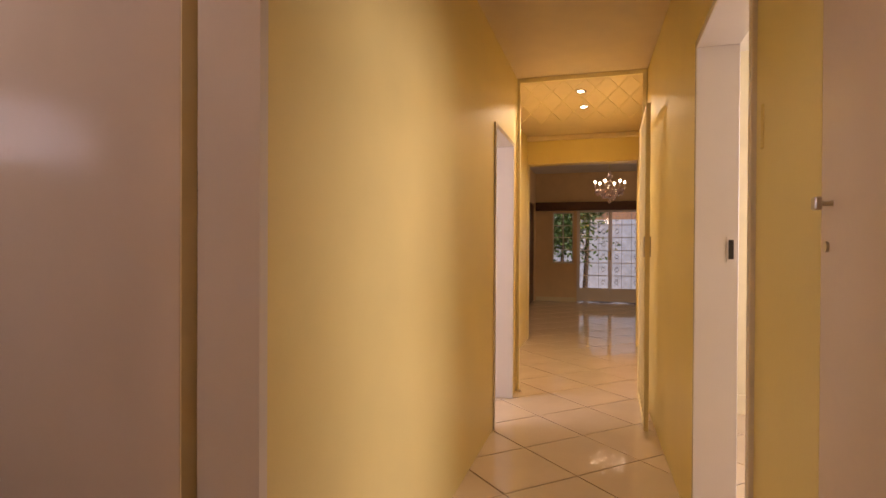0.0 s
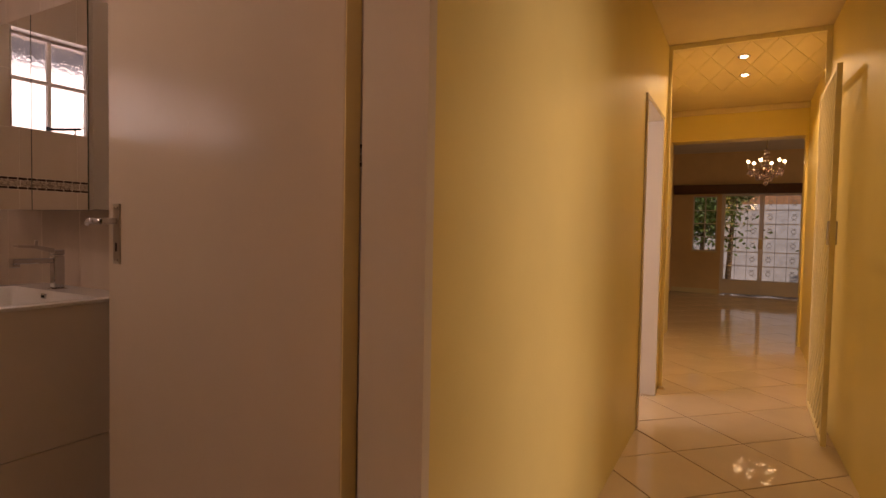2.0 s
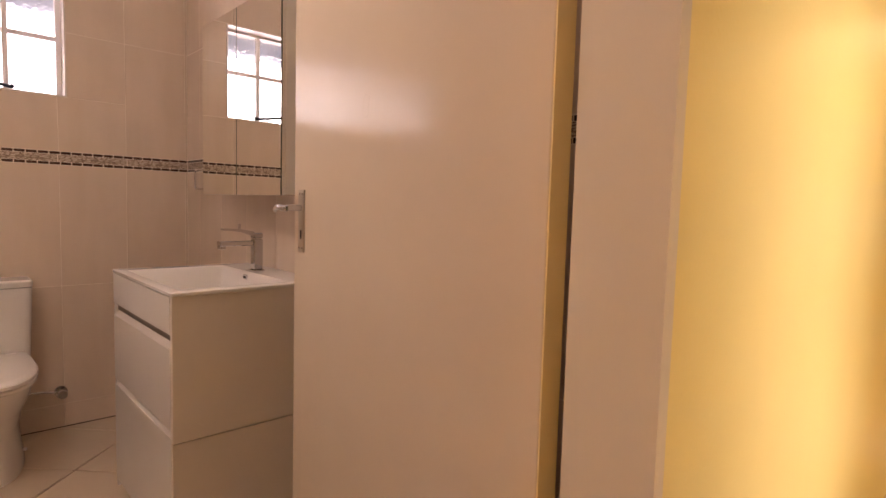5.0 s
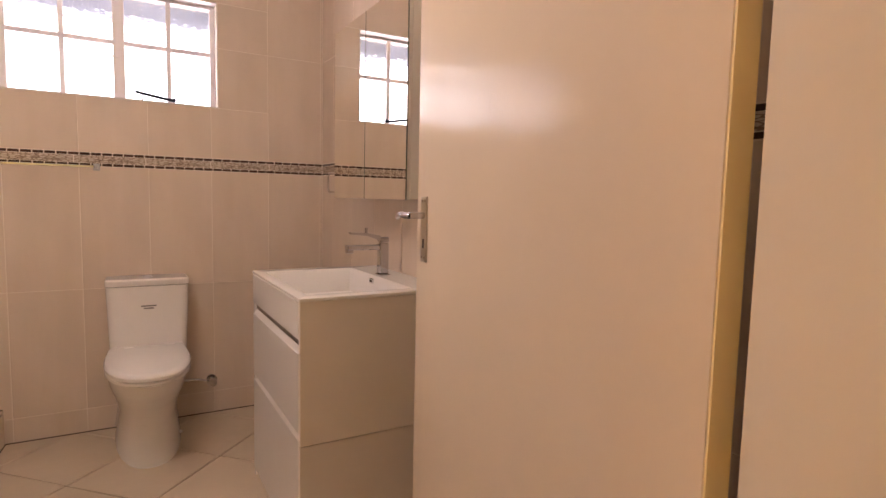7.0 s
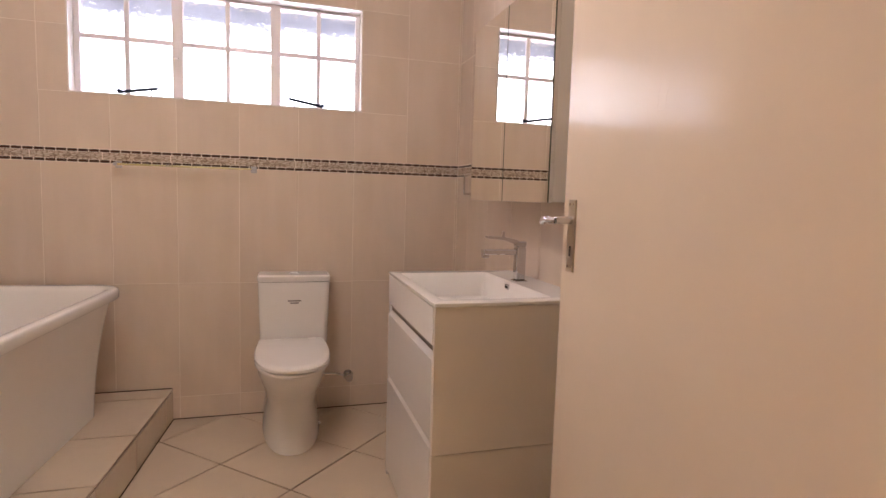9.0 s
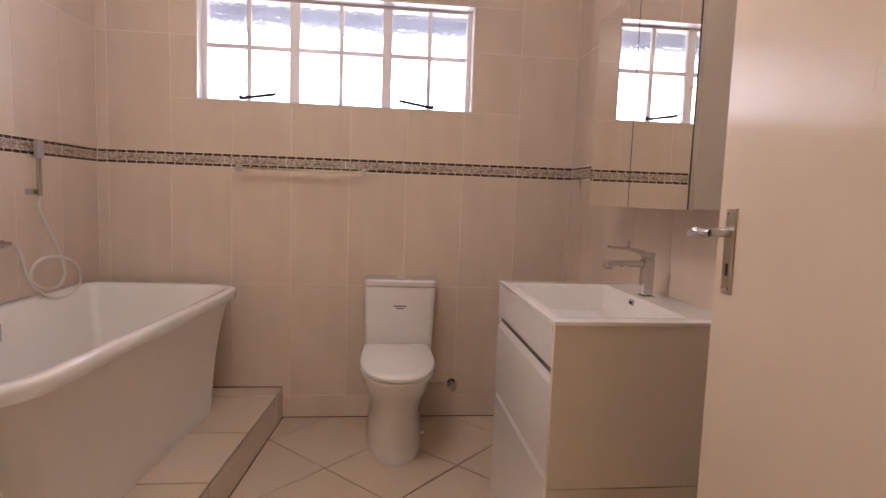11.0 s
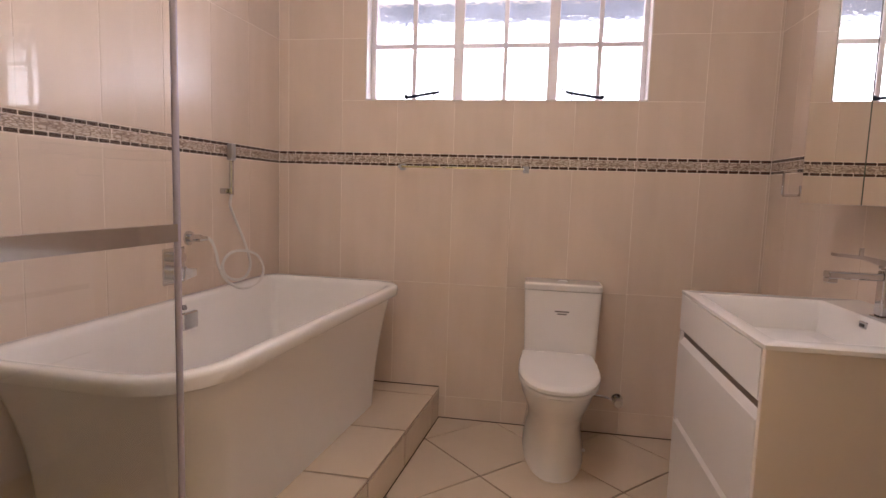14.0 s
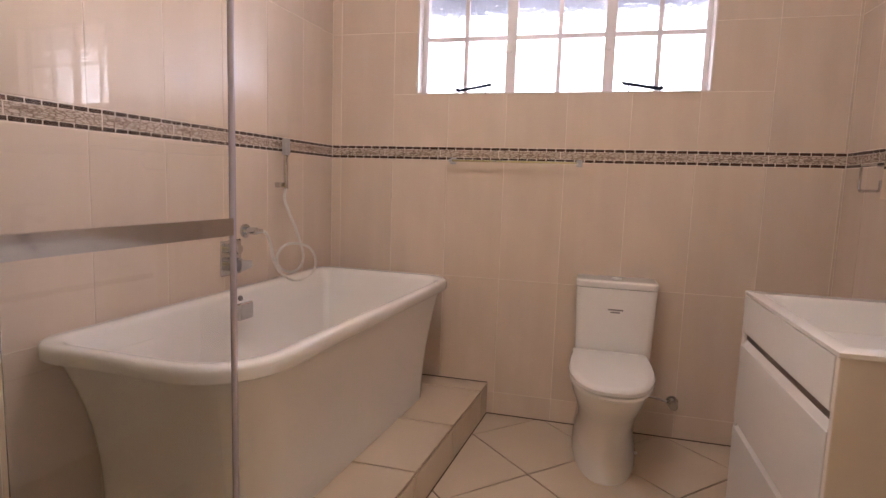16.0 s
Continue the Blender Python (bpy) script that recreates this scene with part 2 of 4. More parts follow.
def wall(name, axis, at, thick, a0, a1, z1, holes=(), material=None, label="", z0=0.0):
    """A wall in one mesh with openings. axis x: its faces look along x, it spans a0..a1 in y. holes: (a, b, low, high)."""
    bm = bmesh.new()
    cuts = sorted({a0, a1, *[h[0] for h in holes], *[h[1] for h in holes]})
    for p, q in zip(cuts, cuts[1:]):
        mid = (p + q) / 2
        spans, low = [], z0
        for h in sorted([h for h in holes if h[0] < mid < h[1]], key=lambda h: h[2]):
            if h[2] > low:
                spans.append((low, h[2]))
            low = h[3]
        if low < z1:
            spans.append((low, z1))
        for s, t in spans:
            if axis == "x":
                bx(bm, at, at + thick, p, q, s, t)
            else:
                bx(bm, p, q, at, at + thick, s, t)
    bmesh.ops.remove_doubles(bm, verts=bm.verts, dist=1e-4)
    return part(name, bm, material, label=label, kind="structure")


# ---- large structure ----
XW, YS, YN = -3.84, -0.65, 1.84          # faces of the bathroom's tiled walls
XB, XC, XR = -0.945, -0.80, 0.213         # bathroom side and hall side of the door wall; the hall's other wall
YG, YB, CE = 5.0, 7.45, 2.56            # gate, beam, hall ceiling
TT = 0.009                               # tile thickness

BATH_YAW = Matrix.Translation((XW, YS, 0)) @ Matrix.Rotation(radians(-2.5), 4, "Z") @ Matrix.Translation((-XW, -YS, 0))


def yawed(ob):
    """Turns a thing with the bath wall, which is not square to the room."""
    ob.matrix_basis = BATH_YAW @ ob.matrix_basis
    return ob


HALL_YAW = Matrix.Translation((XC, 1.46, 0)) @ Matrix.Rotation(radians(0.85), 4, "Z") @ Matrix.Translation((-XC, -1.46, 0))
WIN = (-0.165, 1.262, 1.69, 2.245)
wall_w = wall("wall_bathroom_window", "x", XW - 0.0015, -0.22, YS - 0.2, YN + 0.2, 2.7, [WIN], GROUT_W, "outer bathroom wall with a high window")
wall_s = wall("wall_bathroom_bath", "y", YS - 0.0015, -0.15, XW - TT, XB, 2.7, (), GROUT_W, "tiled bathroom wall behind the bath")
wall_s.matrix_basis = BATH_YAW
wall_n = wall("wall_bathroom_vanity", "y", YN + 0.0015, 0.15, XW - TT, XB, 2.7, (), GROUT_W, "tiled bathroom wall behind the vanity")
wh = wall("wall_hall_west", "x", XC, XB - XC, -1.6, YG + 0.06, 2.7, [(0.60, 1.464, 0, 2.06), (4.00, 4.80, 0, 2.0)], YELLOW, "yellow painted hall wall with two doorways")
wh.matrix_basis = HALL_YAW
wall("wall_hall_east", "x", XR, 0.13, -1.6, 2.84, 2.7, [(1.92, 2.84, 0, 2.0), (-0.7, 1.50, 0.06, 2.4)], YELLOW, "yellow painted hall wall with a doorway and a cupboard recess")
part("wall_hall_east_far", loft(bmesh.new(), [[(XR + 0.02, 2.8405, z), (XR + 0.13, 2.8405, z), (XR + 0.13, YG + 0.04, z), (0.150, YG + 0.04, z)] for z in (0, 2.7)]), YELLOW, label="yellow painted hall wall past the doorway", kind="structure")
wall("wall_hall_south", "y", -1.6, -0.15, -1.1, 0.6, 2.7, (), YELLOW, "yellow end wall of the hall")
wall("wall_lobby_west", "x", -1.12, -0.2, YG, YB, 2.7, (), YELLOW, "yellow lobby wall")
wall("wall_lobby_south", "y", YG - 0.12, 0.12, -1.32, XB, 2.7, (), YELLOW, "yellow return wall")
wall("wall_lobby_east", "x", XR, 0.22, YG, YB, 2.7, [(5.25, 6.0, 0, 2.09)], YELLOW, "yellow lobby wall with a white doorway")
wall("wall_beam", "y", YB, 0.22, -1.9, 3.2, 2.75, [(-1.118, 0.19, 0, 2.22)], YELLOW, "yellow wall with a wide opening to the living room")
wall("wall_living_west", "x", -1.68, -0.2, YB + 0.22, 12.6, 2.8, [(11.45, 12.4, 0, 2.08)], LIVING, "cream living room wall")
wall("wall_living_east", "x", 3.2, 0.2, YB + 0.22, 12.6, 2.8, (), LIVING, "cream living room wall")
wall("wall_living_north", "y", 12.6, 0.2, -1.9, 3.4, 2.8, [(-1.31, -0.87, 0.83, 1.91), (-0.80, 0.56, 0.0, 1.96)], LIVING, "cream wall with french doors and a window")
wall("wall_westroom_south", "y", YN + 0.16, 0.1, -3.2, XB, 2.7, (), CREAM, "cream side room wall")
wall("wall_westroom_west", "x", -3.2, -0.15, YN + 0.16, YG - 0.12, 2.7, (), CREAM, "cream side room wall")
wall("wall_westroom_north", "y", YG - 0.12, 0.12, -3.35, -1.322, 2.7, (), CREAM, "cream side room wall")
part("ceiling_westroom", B(-3.3, -0.96, YN + 0.16, YG, 2.62, 2.7), CEIL_W, label="white side room ceiling", kind="structure")
wall("wall_room_north", "y", 4.90, 0.1, XR + 0.13, 3.4, 2.7, (), CREAM, "cream bedroom wall")
wall("wall_room_south", "y", 1.50, 0.15, XR + 0.13, 3.4, 2.7, (), CREAM, "cream bedroom wall")
wall("wall_room_east", "x", 3.4, 0.15, 1.5, 4.98, 2.7, (), CREAM, "cream bedroom wall")
part("ceiling_bathroom", B(XW - 0.2, XB + 0.01, YS - 0.15, YN + 0.15, 2.62, 2.7), CEIL_W, label="white bathroom ceiling", kind="structure")
part("ceiling_hall", B(XC - 0.1, XR + 0.1, -1.7, YG, CE, 2.7), CEIL, label="cream hall ceiling", kind="structure")
part("ceiling_lobby", B(-1.3, XR + 0.2, YG + 0.002, YB, CE, 2.7), CEIL, label="cream lobby ceiling", kind="structure")
part("ceiling_living", B(-1.9, 3.4, YB + 0.1, 12.8, 2.75, 2.85), CEIL_W, label="white living room ceiling", kind="structure")
part("baseboard_room", B(XR + 0.14, 3.38, 4.862, 4.879, 0, 0.14, bev=0.003), CREAM, label="cream skirting board", kind="structure")
part("ceiling_room", B(XR + 0.13, 3.5, 1.5, 4.98, 2.6, 2.699), CEIL_W, label="white bedroom ceiling", kind="structure")
floor = part("floor", B(-4.1, 3.5, -1.8, 12.8, -0.2, -0.0055), GROUT_F, label="floor slab with dark tile joints", kind="structure")
part("ground", B(-60, 60, 12.8, 90, -0.25, -0.06), GROUND, label="sunlit paved yard", kind="structure")

# ---- bathroom ----
def tub():
    t = thing("bathtub", -2.9, -0.25, 0.17, "white back-to-wall acrylic bathtub standing on a tiled platform", "bathtub")
    x0, x1, y0, zt = -3.72, -2.105, YS + 0.003, 0.762

    def ring(inset, z, grow=0.0, ends=(0.0, 0.0), r=(0.07, 0.10, 0.20, 0.15)):
        """The rim's outline, drawn in by inset: its front edge runs a little closer to the wall at the foot end."""
        rr = tuple(max(q - inset * 0.5, 0.03) for q in r)
        pts = rounded(x0 + inset + ends[0], x1 - inset - ends[1], y0 + min(inset, 0.06 + inset * 0.5), 0.085 - inset, rr, z, 9)
        return [(x, y + (0.035 - (x - x0) * 0.042) * (1 if y > -0.2 else 0), zz) for x, y, zz in pts]

    bm = bmesh.new()
    rings = []
    for s in (0, 0.15, 0.32, 0.5, 0.66, 0.8, 0.9, 1.0):
        q = s ** 2.2
        rings.append([(x, y - 0.012 * (1 - q), z) for x, y, z in ring(0.0, 0.172 + (zt - 0.04 - 0.172) * s, r=(0.04, 0.08, 0.13, 0.10), ends=(0.105 - 0.065 * s, 0.205 - 0.155 * q))])
        rings[-1] = [(x, min(y, y * 1.0 - (0.085 - 0.05 * q) if y > -0.2 else y), z) for x, y, z in rings[-1]]
        rings[-1] = [(x, max(y, y0 + 0.012), z) for x, y, z in rings[-1]]
    loft(bm, rings, cap1=False)
    part("skirt", bm, ACRYLIC, t, smooth=True)
    bm = bmesh.new()
    rings = [ring(0.03, zt - 0.05), ring(0.006, zt - 0.049), ring(0.001, zt - 0.043), ring(0.0, zt - 0.014), ring(0.003, zt - 0.005), ring(0.010, zt),
             ring(0.042, zt - 0.002), ring(0.052, zt - 0.007), ring(0.062, zt - 0.02), ring(0.085, zt - 0.12, ends=(0.02, 0.06)), ring(0.12, zt - 0.30, ends=(0.04, 0.16)),
             ring(0.16, zt - 0.40, ends=(0.06, 0.24)), ring(0.24, zt - 0.43, ends=(0.08, 0.30))]
    loft(bm, rings, cap0=False)
    part("rim_and_basin", bm, ACRYLIC, t, smooth=True)
    part("overflow", B(-2.965, -2.880, YS + 0.100, YS + 0.122, 0.652, 0.722, bev=0.006, seg=2), CHROME, t, "square chrome overflow cover")
    bm = cyl(bmesh.new(), (-2.915, YS + 0.092, 0.737), (-2.915, YS + 0.099, 0.739), 0.011)
    part("badge", bm, GREY_P, t)
    return yawed(t)


tub()


def toilet():
    cy, zt = 0.898, 0.800
    t = thing("toilet", -3.5, cy, 0, "white close-coupled toilet with its lid down", "toilet")
    bm = bmesh.new()
    w = 0.18
    rings = []
    for z, hw, xf, r in ((0.43, 0.172, -3.655, 0.03), (0.60, 0.178, -3.65, 0.03), (zt - 0.035, 0.183, -3.645, 0.03)):
        rings.append(rounded(XW + 0.012, xf, cy - hw, cy + hw, r, z, 5))
    part("cistern", loft(bm, rings), CERAMIC, t, smooth=True)
    lid = bmesh.new()
    rings = [rounded(XW + 0.010, -3.643, cy - 0.184, cy + 0.184, 0.03, zt - 0.031, 5), rounded(XW + 0.008, -3.641, cy - 0.186, cy + 0.186, 0.03, zt - 0.028, 5),
             rounded(XW + 0.008, -3.641, cy - 0.186, cy + 0.186, 0.03, zt - 0.006, 5), rounded(XW + 0.016, -3.648, cy - 0.182, cy + 0.182, 0.028, zt, 5)]
    cl = part("cistern_lid", loft(lid, rings), CERAMIC, t, smooth=True)
    bm = bmesh.new()
    cyl(bm, (-3.735, cy, zt), (-3.735, cy, zt + 0.006), 0.024, 0.021)
    part("flush_button", bm, SATIN, cl, "round satin chrome flush button")

    def bowl(xb, xf, hw, z, n=18, sq=2.4, back=0.0):
        """D-shaped ring: straight at the back, round at the front."""
        out = []
        for k in range(n + 1):
            a = -math.pi / 2 + math.pi * k / n
            c, s = math.cos(a), math.sin(a)
            far = abs(c) ** (2 / sq)
            out.append((xb + (xf - xb) * far, cy - 0.014 + hw * (1 - back * max(0.0, 1 - far * 1.8)) * math.copysign(abs(s) ** (2 / sq), s), z))
        out += [(xb - 0.02, cy - 0.014 + hw * (0.97 - back), z), (xb - 0.02, cy - 0.014 - hw * (0.97 - back), z)]
        return out
    bm = bmesh.new()
    prof = ((-3.79, -3.27, 0.150, 0.0), (-3.79, -3.27, 0.148, 0.03), (-3.79, -3.28, 0.136, 0.12), (-3.79, -3.28, 0.134, 0.2), (-3.79, -3.235, 0.156, 0.28), (-3.79, -3.160, 0.178, 0.345), (-3.79, -3.118, 0.187, 0.405), (-3.79, -3.115, 0.185, 0.421))
    part("pan", loft(bm, [bowl(a, b, h, z, back=0.08 if z > 0.3 else 0.0) for a, b, h, z in prof]), CERAMIC, t, smooth=True)
    bm = bmesh.new()
    part("seat", loft(bm, [bowl(-3.62, f, h, z, sq=2.6, back=0.12) for f, h, z in ((-3.115, 0.184, 0.423), (-3.106, 0.190, 0.427), (-3.106, 0.190, 0.438), (-3.113, 0.186, 0.442))]), CERAMIC, t, smooth=True)
    bm = bmesh.new()
    part("lid", loft(bm, [bowl(-3.62, f, h, z, sq=2.6, back=0.12) for f, h, z in ((-3.113, 0.186, 0.444), (-3.100, 0.191, 0.448), (-3.100, 0.191, 0.460), (-3.110, 0.185, 0.467), (-3.15, 0.163, 0.470))]), CERAMIC, t, smooth=True)
    for s in (-1, 1):
        bm = bmesh.new()
        cyl(bm, (-3.625, cy + s * 0.09 - 0.02, 0.462), (-3.625, cy + s * 0.09 + 0.02, 0.462), 0.012)
        part("hinge", bm, CERAMIC, t, smooth=True)
        bm = bmesh.new()
        ball(bm, (-3.50, cy + s * 0.122, 0.055), 0.008)
        part("fixing_cap", bm, CERAMIC, t, smooth=True)
    bm = bmesh.new()
    for k, (a, b) in enumerate(((0.010, 0.022), (0.024, 0.010), (0.034, -0.002), (0.022, -0.014))):
        bx(bm, -3.652, -3.6478, cy - a, cy + a, 0.665 + b, 0.672 + b)
    part("sticker", bm, GREY_P, t, "small grey printed sticker")


toilet()


def stop_valve():
    t = thing("stop_valve", XW, 1.205, 0.19, "chrome angle stop valve with a braided pipe to the toilet", "valve")
    bm = bmesh.new()
    cyl(bm, (XW, 1.205, 0.19), (XW + 0.008, 1.205, 0.19), 0.03)
    part("rosette", bm, CHROME, t, smooth=True)
    bm = bmesh.new()
    cyl(bm, (XW, 1.205, 0.19), (XW + 0.055, 1.205, 0.19), 0.013)
    part("body", bm, CHROME, t, smooth=True)
    bm = bmesh.new()
    cyl(bm, (XW + 0.055, 1.205, 0.19), (XW + 0.075, 1.205, 0.19), 0.024, 0.02)
    part("knob", bm, CHROME, t, smooth=True)
    pts = [(XW + 0.03, 1.205 - 0.14 * k / 10, 0.19 + 0.012 * math.sin(math.pi * k / 10) + 0.02 * (k / 10) ** 2) for k in range(11)]
    part("pipe", tube(bmesh.new(), pts, 0.006), CHROME, t, smooth=True)


stop_valve()


def vanity():
    x0, x1, yf, yb, zt = -3.015, -2.285, 1.276, YN - 0.001, 0.905
    t = thing("vanity_unit", (x0 + x1) / 2, (yf + yb) / 2, 0, "white gloss vanity unit with three drawer fronts and recessed finger grooves", "vanity unit")
    part("body", B(x0, x1 - 0.02, yf + 0.02, yb, 0.02, 0.78), LACQ, t)
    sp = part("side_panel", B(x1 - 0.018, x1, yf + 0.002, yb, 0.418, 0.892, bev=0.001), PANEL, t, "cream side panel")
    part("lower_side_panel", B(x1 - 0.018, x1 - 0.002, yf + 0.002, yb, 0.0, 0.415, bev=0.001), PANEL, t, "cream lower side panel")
    part("side_panel", B(x0 + 0.002, x0 + 0.018, yf + 0.002, yf + 0.02, 0.0, 0.890), LACQ, t)
    for n, (a, b) in enumerate(((0.768, 0.890), (0.456, 0.722), (0.03, 0.434))):
        part("drawer_front", B(x0, x1 - 0.020, yf, yf + 0.019, a, b, bev=0.0015), LACQ, t)
    # dark strips put the shade of the recesses into colour
    part("groove", B(x0 + 0.002, x1 - 0.021, yf + 0.012, yf + 0.0195, 0.742, 0.7675), GROOVE_SHADE, t, "dark strip painted as the shade of a recessed finger groove")
    part("groove", B(x0 + 0.002, x1 - 0.021, yf + 0.014, yf + 0.0195, 0.4435, 0.4555), GROOVE_SHADE, t, "dark strip painted as the shade of a recessed finger groove")
    for z in (0.7225, 0.4345):
        h = 0.019 if z > 0.5 else 0.0085
        part("grip_lip", loft(bmesh.new(), [[(xx, yf + 0.002, z), (xx, yf + 0.0195, z), (xx, yf + 0.0195, z + h), (xx, yf + 0.012, z + h)] for xx in (x0 + 0.001, x1 - 0.021)]), LACQ, t)
    b = thing("washbasin", (x0 + x1) / 2, (yf + yb) / 2, 0.885, "white slab washbasin with a rectangular sunken bowl on the vanity unit", "washbasin")
    bm = bmesh.new()
    X0, X1, Y0, Y1 = x0 - 0.003, x1 + 0.004, yf - 0.003, yb
    i0, i1, j0, j1 = x0 + 0.05, x1 - 0.06, yf + 0.04, yb - 0.135
    rings = [rounded(X0 + 0.003, X1 - 0.003, Y0 + 0.003, Y1, 0.002, 0.8925, 2), rounded(X0 + 0.001, X1 - 0.001, Y0 + 0.001, Y1, 0.003, 0.894, 2), rounded(X0 + 0.001, X1 - 0.001, Y0 + 0.001, Y1, 0.003, 0.9035, 2), rounded(X0 + 0.003, X1 - 0.003, Y0 + 0.003, Y1, 0.004, zt, 2),
             rounded(i0, i1, j0, j1, 0.012, zt - 0.001, 2), rounded(i0 + 0.006, i1 - 0.006, j0 + 0.006, j1 - 0.006, 0.012, zt - 0.008, 2), rounded(i0 + 0.03, i1 - 0.03, j0 + 0.05, j1 - 0.02, 0.02, zt - 0.1, 2), rounded(i0 + 0.05, i1 - 0.05, j0 + 0.08, j1 - 0.05, 0.02, zt - 0.11, 2)]
    part("slab", loft(bm, rings, cap0=False), CERAMIC, b, smooth=True)
    part("overflow", B(-2.722, -2.688, j1 - 0.014, j1 - 0.004, zt - 0.034, zt - 0.014, bev=0.002), CHROME, b, "small rectangular chrome overflow slot")
    bm = bmesh.new()
    bx(bm, -2.716, -2.694, j1 - 0.0150, j1 - 0.0142, zt - 0.029, zt - 0.020)
    part("overflow_hole", bm, DARK, b)
    # tap
    tx, ty = -2.695, yb - 0.10
    k = thing("basin_tap", tx, ty, zt, "square chrome basin mixer tap with a flat lever on the washbasin", "tap")
    part("base", B(tx - 0.026, tx + 0.026, ty - 0.026, ty + 0.026, zt, zt + 0.006, bev=0.002), CHROME, k)
    part("column", B(tx - 0.018, tx + 0.018, ty - 0.020, ty + 0.020, zt + 0.006, zt + 0.135, bev=0.004, seg=2), CHROME, k)
    bm = B(tx - 0.019, tx + 0.019, ty - 0.16, ty - 0.02, zt + 0.108, zt + 0.128, bev=0.003)
    bx(bm, tx - 0.015, tx + 0.015, ty - 0.16, ty - 0.135, zt + 0.095, zt + 0.109, bev=0.002)
    part("spout", bm, CHROME, k)
    bm = bmesh.new()
    bx(bm, tx - 0.018, tx + 0.018, ty - 0.020, ty + 0.020, zt + 0.138, zt + 0.160, bev=0.003)
    loft(bm, [[(tx - 0.017, y, zt + a), (tx + 0.017, y, zt + a), (tx + 0.017, y, zt + b), (tx - 0.017, y, zt + b)] for y, a, b in ((ty - 0.018, 0.146, 0.166), (ty - 0.075, 0.166, 0.177), (ty - 0.145, 0.172, 0.180))])
    bx(bm, tx - 0.004, tx + 0.004, ty - 0.080, ty - 0.070, zt + 0.176, zt + 0.198, bev=0.001)
    part("lever", bm, CHROME, k)


vanity()


def mirror_cabinet():
    x0, x1, yf, z0, z1 = -3.10, -2.335, 1.665, 1.224, 1.972
    t = thing("mirror_cabinet", (x0 + x1) / 2, YN, z0, "wall-hung bathroom cabinet with two mirrored doors and a pale carcass", "cabinet")
    part("body", B(x0, x1 + 0.0005, yf + 0.018, YN - 0.001, z0, z1, bev=0.001), LACQ, t)
    xm = -2.724
    for a, b in ((x0, xm - 0.002), (xm + 0.002, x1)):
        d = part("door", B(a, b, yf + 0.004, yf + 0.0175, z0 - 0.003, z1, bev=0.001), LACQ, t)
        part("mirror_glass", B(a + 0.001, b - 0.001, yf, yf + 0.0038, z0 - 0.002, z1 - 0.001), MIRROR, d, "clear silver mirror glass")
        # dark strip: glass edge, and painted shade in the seam between the doors
        part("glass_edge", B(b - 0.0008, b + 0.0012, yf - 0.0006, yf + 0.0036, z0 - 0.002, z1 - 0.001), GLASS_EDGE, d, "dark cut edge of the glass, with the door seam's shade painted in")


mirror_cabinet()


def towel_ring():
    x, z = -3.43, 1.352
    t = thing("towel_ring", x, YN, z, "square chrome towel ring on the tiled wall beside the mirror cabinet", "towel ring")
    part("plate", B(x - 0.022, x + 0.022, YN - 0.012, YN - 0.0005, z - 0.022, z + 0.022, bev=0.003), CHROME, t)
    part("arm", B(x - 0.008, x + 0.008, YN - 0.055, YN - 0.012, z - 0.008, z + 0.008, bev=0.002), CHROME, t)
    pts = [(x + 0.01, z), (x - 0.116, z), (x - 0.125, z - 0.010), (x - 0.125, z - 0.088), (x - 0.115, z - 0.099), (x + 0.030, z - 0.099), (x + 0.040, z - 0.088), (x + 0.040, z - 0.060)]
    part("ring", tube(bmesh.new(), [(a, YN - 0.055, b) for a, b in pts], 0.0055), CHROME, t, smooth=True)


towel_ring()


def towel_rail():
    z, x = 1.347, XW + 0.07
    t = thing("towel_rail", XW, 0.36, z, "square satin steel towel rail on two brackets below the tiled border", "towel rail")
    for y in (0.047, 0.69):
        b = part("bracket", B(XW + 0.0005, XW + 0.010, y - 0.015, y + 0.015, z - 0.017, z + 0.017, bev=0.002), SATIN, t)
        part("arm", B(XW + 0.010, x + 0.009, y - 0.008, y + 0.008, z - 0.008, z + 0.008, bev=0.002), SATIN, b)
    part("rail", B(x - 0.006, x + 0.006, 0.055, 0.682, z - 0.006, z + 0.006, bev=0.0015), CHROME, t)


towel_rail()


